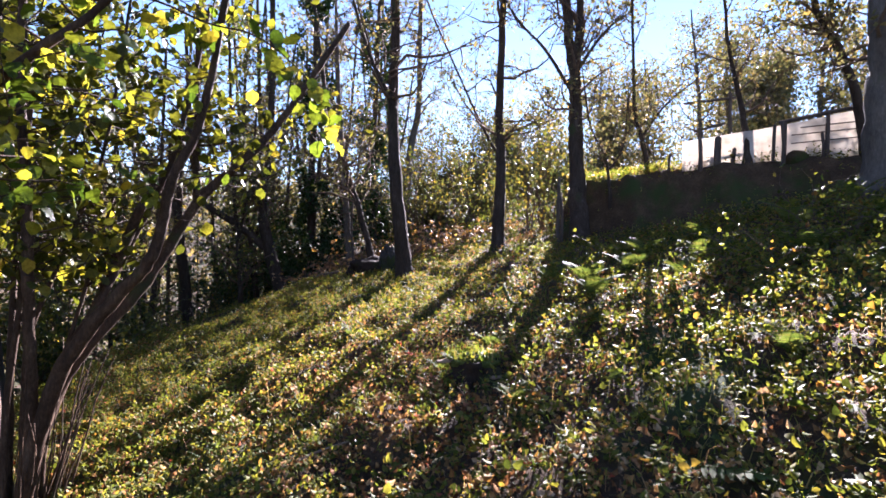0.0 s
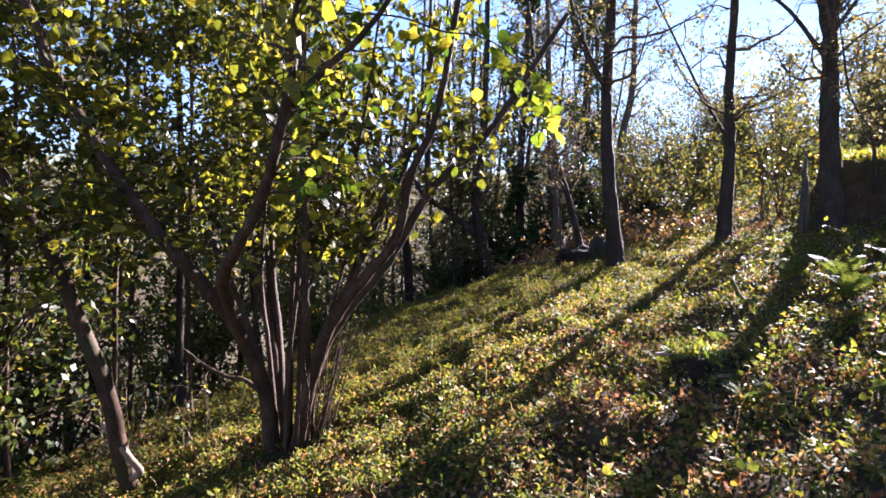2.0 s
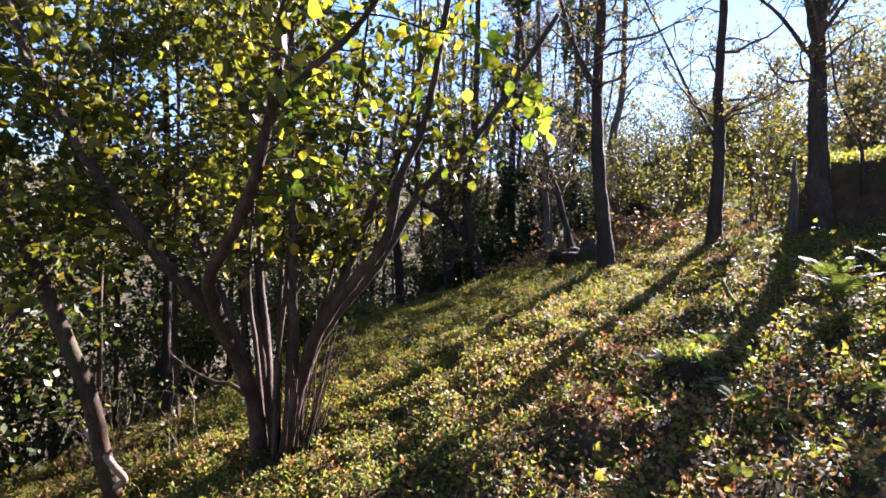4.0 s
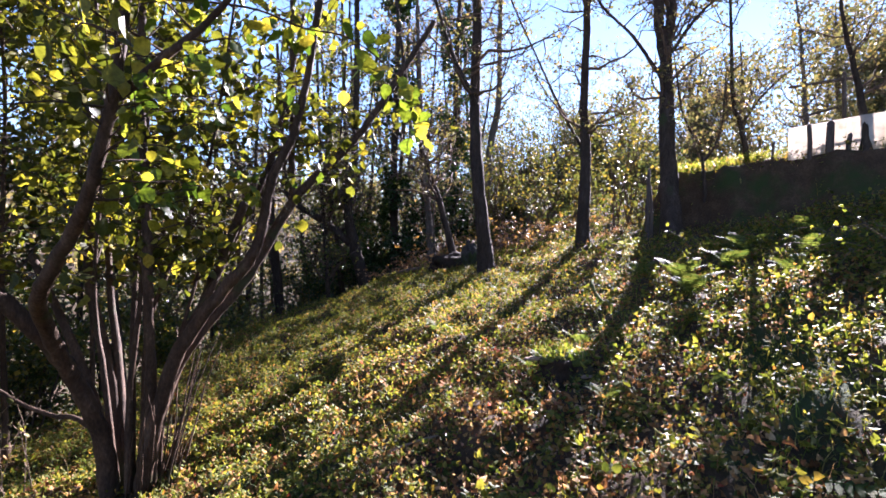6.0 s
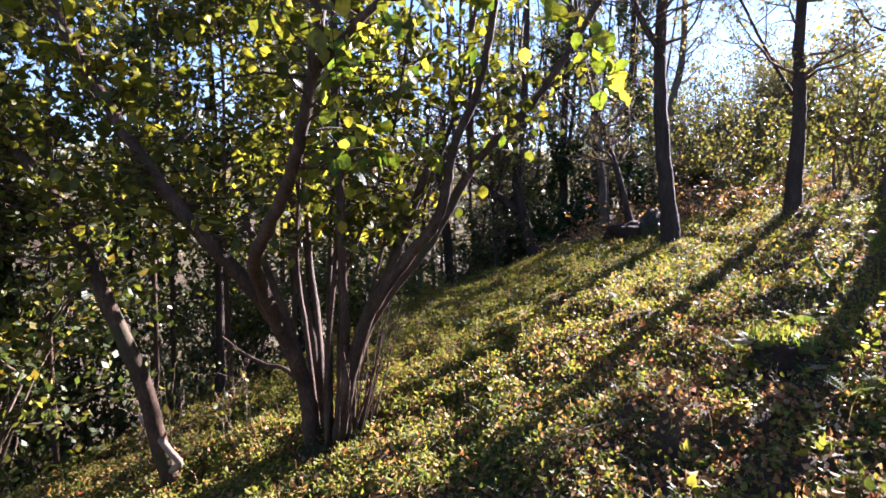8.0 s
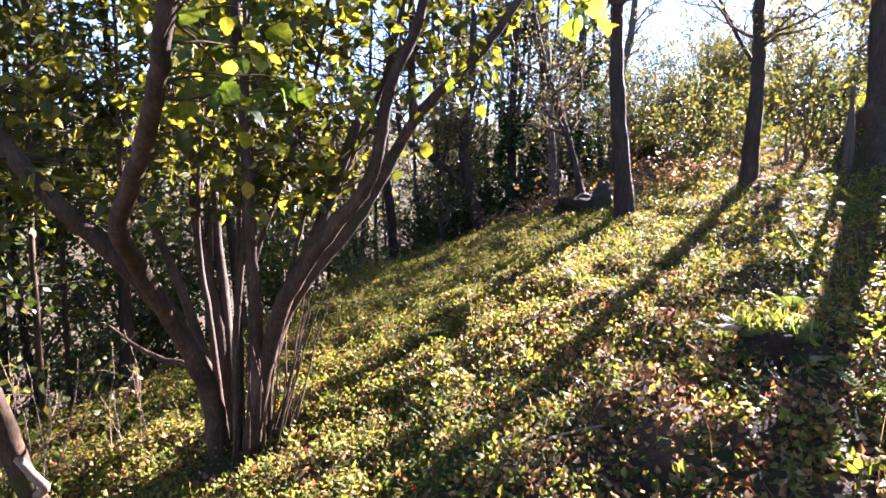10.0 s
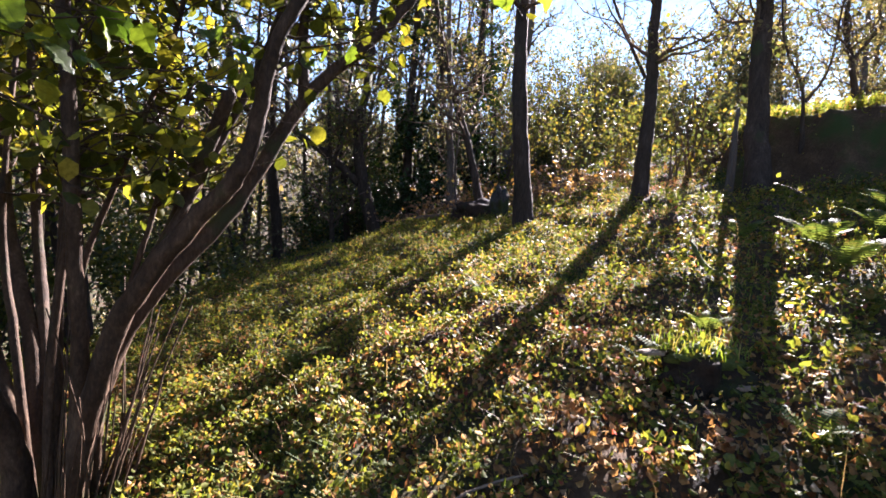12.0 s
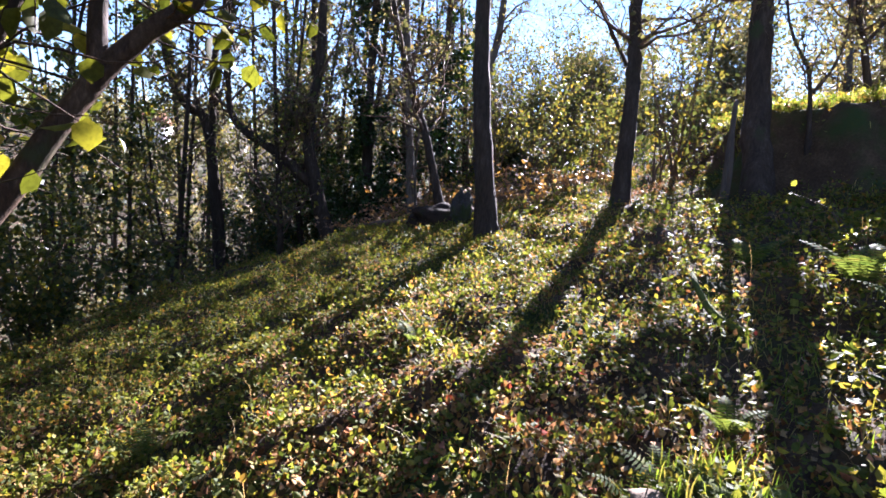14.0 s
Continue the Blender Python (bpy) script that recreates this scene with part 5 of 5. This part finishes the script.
def herb_stems(buf, x, y, height, levels, size):
    """Upright herbs: a thin stem with pairs of leaves, each pair turned a quarter from the one below, smaller towards the tip."""
    m = len(x)
    base = on_ground(x, y)
    bend = rng.normal(0, 0.22, (m, 2))
    turn = rng.uniform(0, 2 * np.pi, m)
    buf.blades(base, height * 1.1, 0.004, rng.uniform(0.0, 0.3, m))
    for k in range(levels):
        u = 0.35 + 0.65 * (k + rng.uniform(0, 0.5, m)) / levels
        mid = base + np.stack([bend[:, 0] * height * u * u, bend[:, 1] * height * u * u, height * u], -1)
        for side in (0, np.pi):
            head = turn + side + k * np.pi / 2 + rng.normal(0, 0.35, m)
            buf.leaves(mid, size * (1.15 - 0.6 * u) * rng.uniform(0.75, 1.2, m), 0.4, 0.62, heading=head, lean=-0.15 + 0.5 * (k == levels - 1))


tall = Buf()
x, y = scatter(15000, (-6.5, 0.6), (6.5, 11.5), lambda x, y: growing(x, y) * (0.04 + 1.1 * clumps(1.3 * x + 2, 1.1 * y) ** 2) * np.clip(0.25 + 0.6 * patches(x, y, 1.1, 3.1) + 0.08 * x + 0.3 * np.clip(-0.5 - x, 0, 2), 0.05, 1) * (1 - path_at(x, y)))
m = len(x)
herb_stems(tall, x, y, rng.uniform(0.06, 0.15, m) + 0.025 * np.clip(x, 0, 4), 4, rng.uniform(0.035, 0.07, m))
tagged(new("leafy_herbs", tall.mesh("leafy_herbs", herb_leaf)), "upright leafy green herbs standing among the low plants", "ground plants", kind="stuff")

litter = Buf()
x, y = scatter(240000, (-7.5, -3.5), (7.5, 12.8), lambda x, y: np.maximum(np.maximum(growing(x, y), 0.2 * (1 - on_bank(x, y))) * np.clip(0.85 - 0.75 * patches(x, y, 1.3, 0.4) - 0.04 * x - 0.04 * np.clip(y - 6, 0, 5) - 0.13 * np.clip(x - 0.3, 0, 1) - 0.07 * np.clip(-1.2 - x, 0, 2) * np.clip(y - 3.5, 0, 1) + 0.4 * np.exp(-((x + 0.6) ** 2 + (y - 4.6) ** 2) / 3.5), 0.12, 1), path_at(x, y)))
for some, plain in ((y < 5.2, False), (y >= 5.2, True)):
    u, v = x[some], y[some]
    litter.leaves(on_ground(u, v, rng.uniform(0, 1, len(u)) ** 1.4 * 0.085 + 0.004), rng.uniform(0.018, 0.05, len(u)), 0.5, 0.66, 0.42, simple=plain)
tagged(new("leaf_litter", litter.mesh("leaf_litter", litter_leaf)), "scattered brown and tan fallen leaves on the slope", "leaf litter", kind="stuff")

straw = Buf()
x, y = scatter(52000, (-7, 0.5), (5, 12.5), lambda x, y: growing(x, y) * (0.05 + 1.2 * clumps(y + 3, 0.8 * x) ** 2) * np.clip(1.1 * patches(x, y, 1.2, 4.4) - 0.12 + 0.5 * np.exp(-((x + 0.3) ** 2 + (y - 6.0) ** 2) / 3.0), 0.05, 1))
straw.blades(on_ground(x, y), rng.uniform(0.03, 0.11, len(x)), rng.uniform(0.0025, 0.006, len(x)), rng.uniform(0.2, 1.8, len(x)))
x, y = scatter(700, (-6, 1.0), (5, 11.5), lambda x, y: growing(x, y) * (0.1 + clumps(x, y + 1)))
straw.blades(on_ground(x, y), rng.uniform(0.15, 0.34, len(x)), 0.0025, rng.uniform(0.1, 0.8, len(x)))
tagged(new("dry_grass", straw.mesh("dry_grass", straw_leaf)), "dry straw-coloured grass and thin dead stalks on the slope", "grass", kind="stuff")

grass = Buf()
x, y = scatter(90000, (-7, 0), (7, 12.5), lambda x, y: growing(x, y) * (0.1 + 1.3 * clumps(y, x) ** 2) * np.clip(0.15 + 0.9 * patches(x, y, 0.9, 2.2), 0.06, 1))
grass.blades(on_ground(x, y), rng.uniform(0.04, 0.13, len(x)), rng.uniform(0.003, 0.007, len(x)), rng.uniform(0.3, 1.6, len(x)))
x, y = scatter(16000, (1.8, 6.8), (8, 12.5), lambda x, y: np.where((y > bank_foot(x) + 0.56) & (x > bank_end(y) + 0.3) & ((x < 3.35) | (y > 9.05 - 0.4 * (x - 3.5))), 1.0, 0.0))
grass.blades(on_ground(x, y), rng.uniform(0.06, 0.2, len(x)), 0.008, rng.uniform(0.2, 1.2, len(x)))
tagged(new("grass", grass.mesh("grass", grass_leaf)), "thin green and straw-coloured grass among the plants", "grass", kind="stuff")

fringe = Buf()
x, y = scatter(30000, (1.8, 6.8), (9, 13.5), lambda x, y: np.where((y > bank_foot(x) + 0.5) & (x > bank_end(y) + 0.3) & ((x < 3.35) | (y > 9.05 - 0.4 * (x - 3.5))), 0.9, 0.0))
fringe.leaves(on_ground(x, y, rng.uniform(0.01, 0.14, len(x))), rng.uniform(0.03, 0.07, len(x)), 0.6, 0.8, simple=True)
x, y = scatter(26000, (-5, 12.5), (4, 22), lambda x, y: 0.8 * np.clip(0.3 + patches(x, y), 0, 1))
fringe.leaves(on_ground(x, y, rng.uniform(0.01, 0.18, len(x))), rng.uniform(0.04, 0.09, len(x)), 0.6, 0.8, simple=True)
tagged(new("bank_top_plants", fringe.mesh("bank_top_plants", herb_leaf)), "sunlit green plants along the top of the bank", "ground plants", kind="stuff")

far_litter = Buf()
x, y = scatter(26000, (-14, -14), (14, -2), lambda x, y: 0.9 + 0 * x)
far_litter.leaves(on_ground(x, y, rng.uniform(0.005, 0.05, len(x))), rng.uniform(0.05, 0.1, len(x)), 0.4, 0.7, simple=True)
x, y = scatter(11000, (-16, -1), (4, 24), lambda x, y: np.where((x < np.interp(y, EDGE_Y, EDGE_X) + 0.3) | (y > 12), 0.9, 0.0))
far_litter.leaves(on_ground(x, y, rng.uniform(0.005, 0.04, len(x))), rng.uniform(0.05, 0.1, len(x)), 0.4, 0.7, simple=True)
tagged(new("hollow_leaf_litter", far_litter.mesh("hollow_leaf_litter", litter_leaf)), "brown fallen leaves covering the shaded hollow", "leaf litter", kind="stuff")

# Broad herb leaves and fallen leaves along the walk are single pieces of the ground.
def piece_shapes(name, mat, fold, width):
    out = []
    for _ in range(5):
        b = Buf()
        b.broad_leaf(width * rng.uniform(0.85, 1.1), fold)
        out.append(b.mesh(name, mat))
    return out


for name, mat, fold, width, count, size, dz, lo, hi in [
    ("herb_leaf", large_leaf, 0.12, 0.85, 250, (0.03, 0.06), (0.03, 0.1), (-2.2, 1.2), (3.0, 5.2)),
    ("fallen_leaf", litter_piece, 0.25, 0.7, 230, (0.03, 0.055), (0.02, 0.05), (-2.2, 1.2), (3.0, 5.2)),
    ("dock_leaf", large_leaf, 0.2, 0.55, 40, (0.07, 0.12), (0.05, 0.12), (0.5, 1.3), (2.4, 3.6)),
    ("fallen_leaf", litter_piece, 0.3, 0.6, 60, (0.055, 0.095), (0.04, 0.09), (0.3, 1.2), (2.4, 3.6)),
]:
    shapes = piece_shapes(name, mat, fold, width)
    x, y = scatter(count, lo, hi, lambda x, y: 1.0 + 0 * x)
    p = on_ground(x, y, rng.uniform(*dz, len(x)))
    for q in p:
        ob = new(name, shapes[rng.integers(0, 5)])
        ob.parent = ground
        ob.location = q
        ob.rotation_euler = (rng.normal(0, 0.4), rng.normal(0, 0.4), rng.uniform(0, 6.28))
        s = rng.uniform(*size)
        ob.scale = (s, s, s)
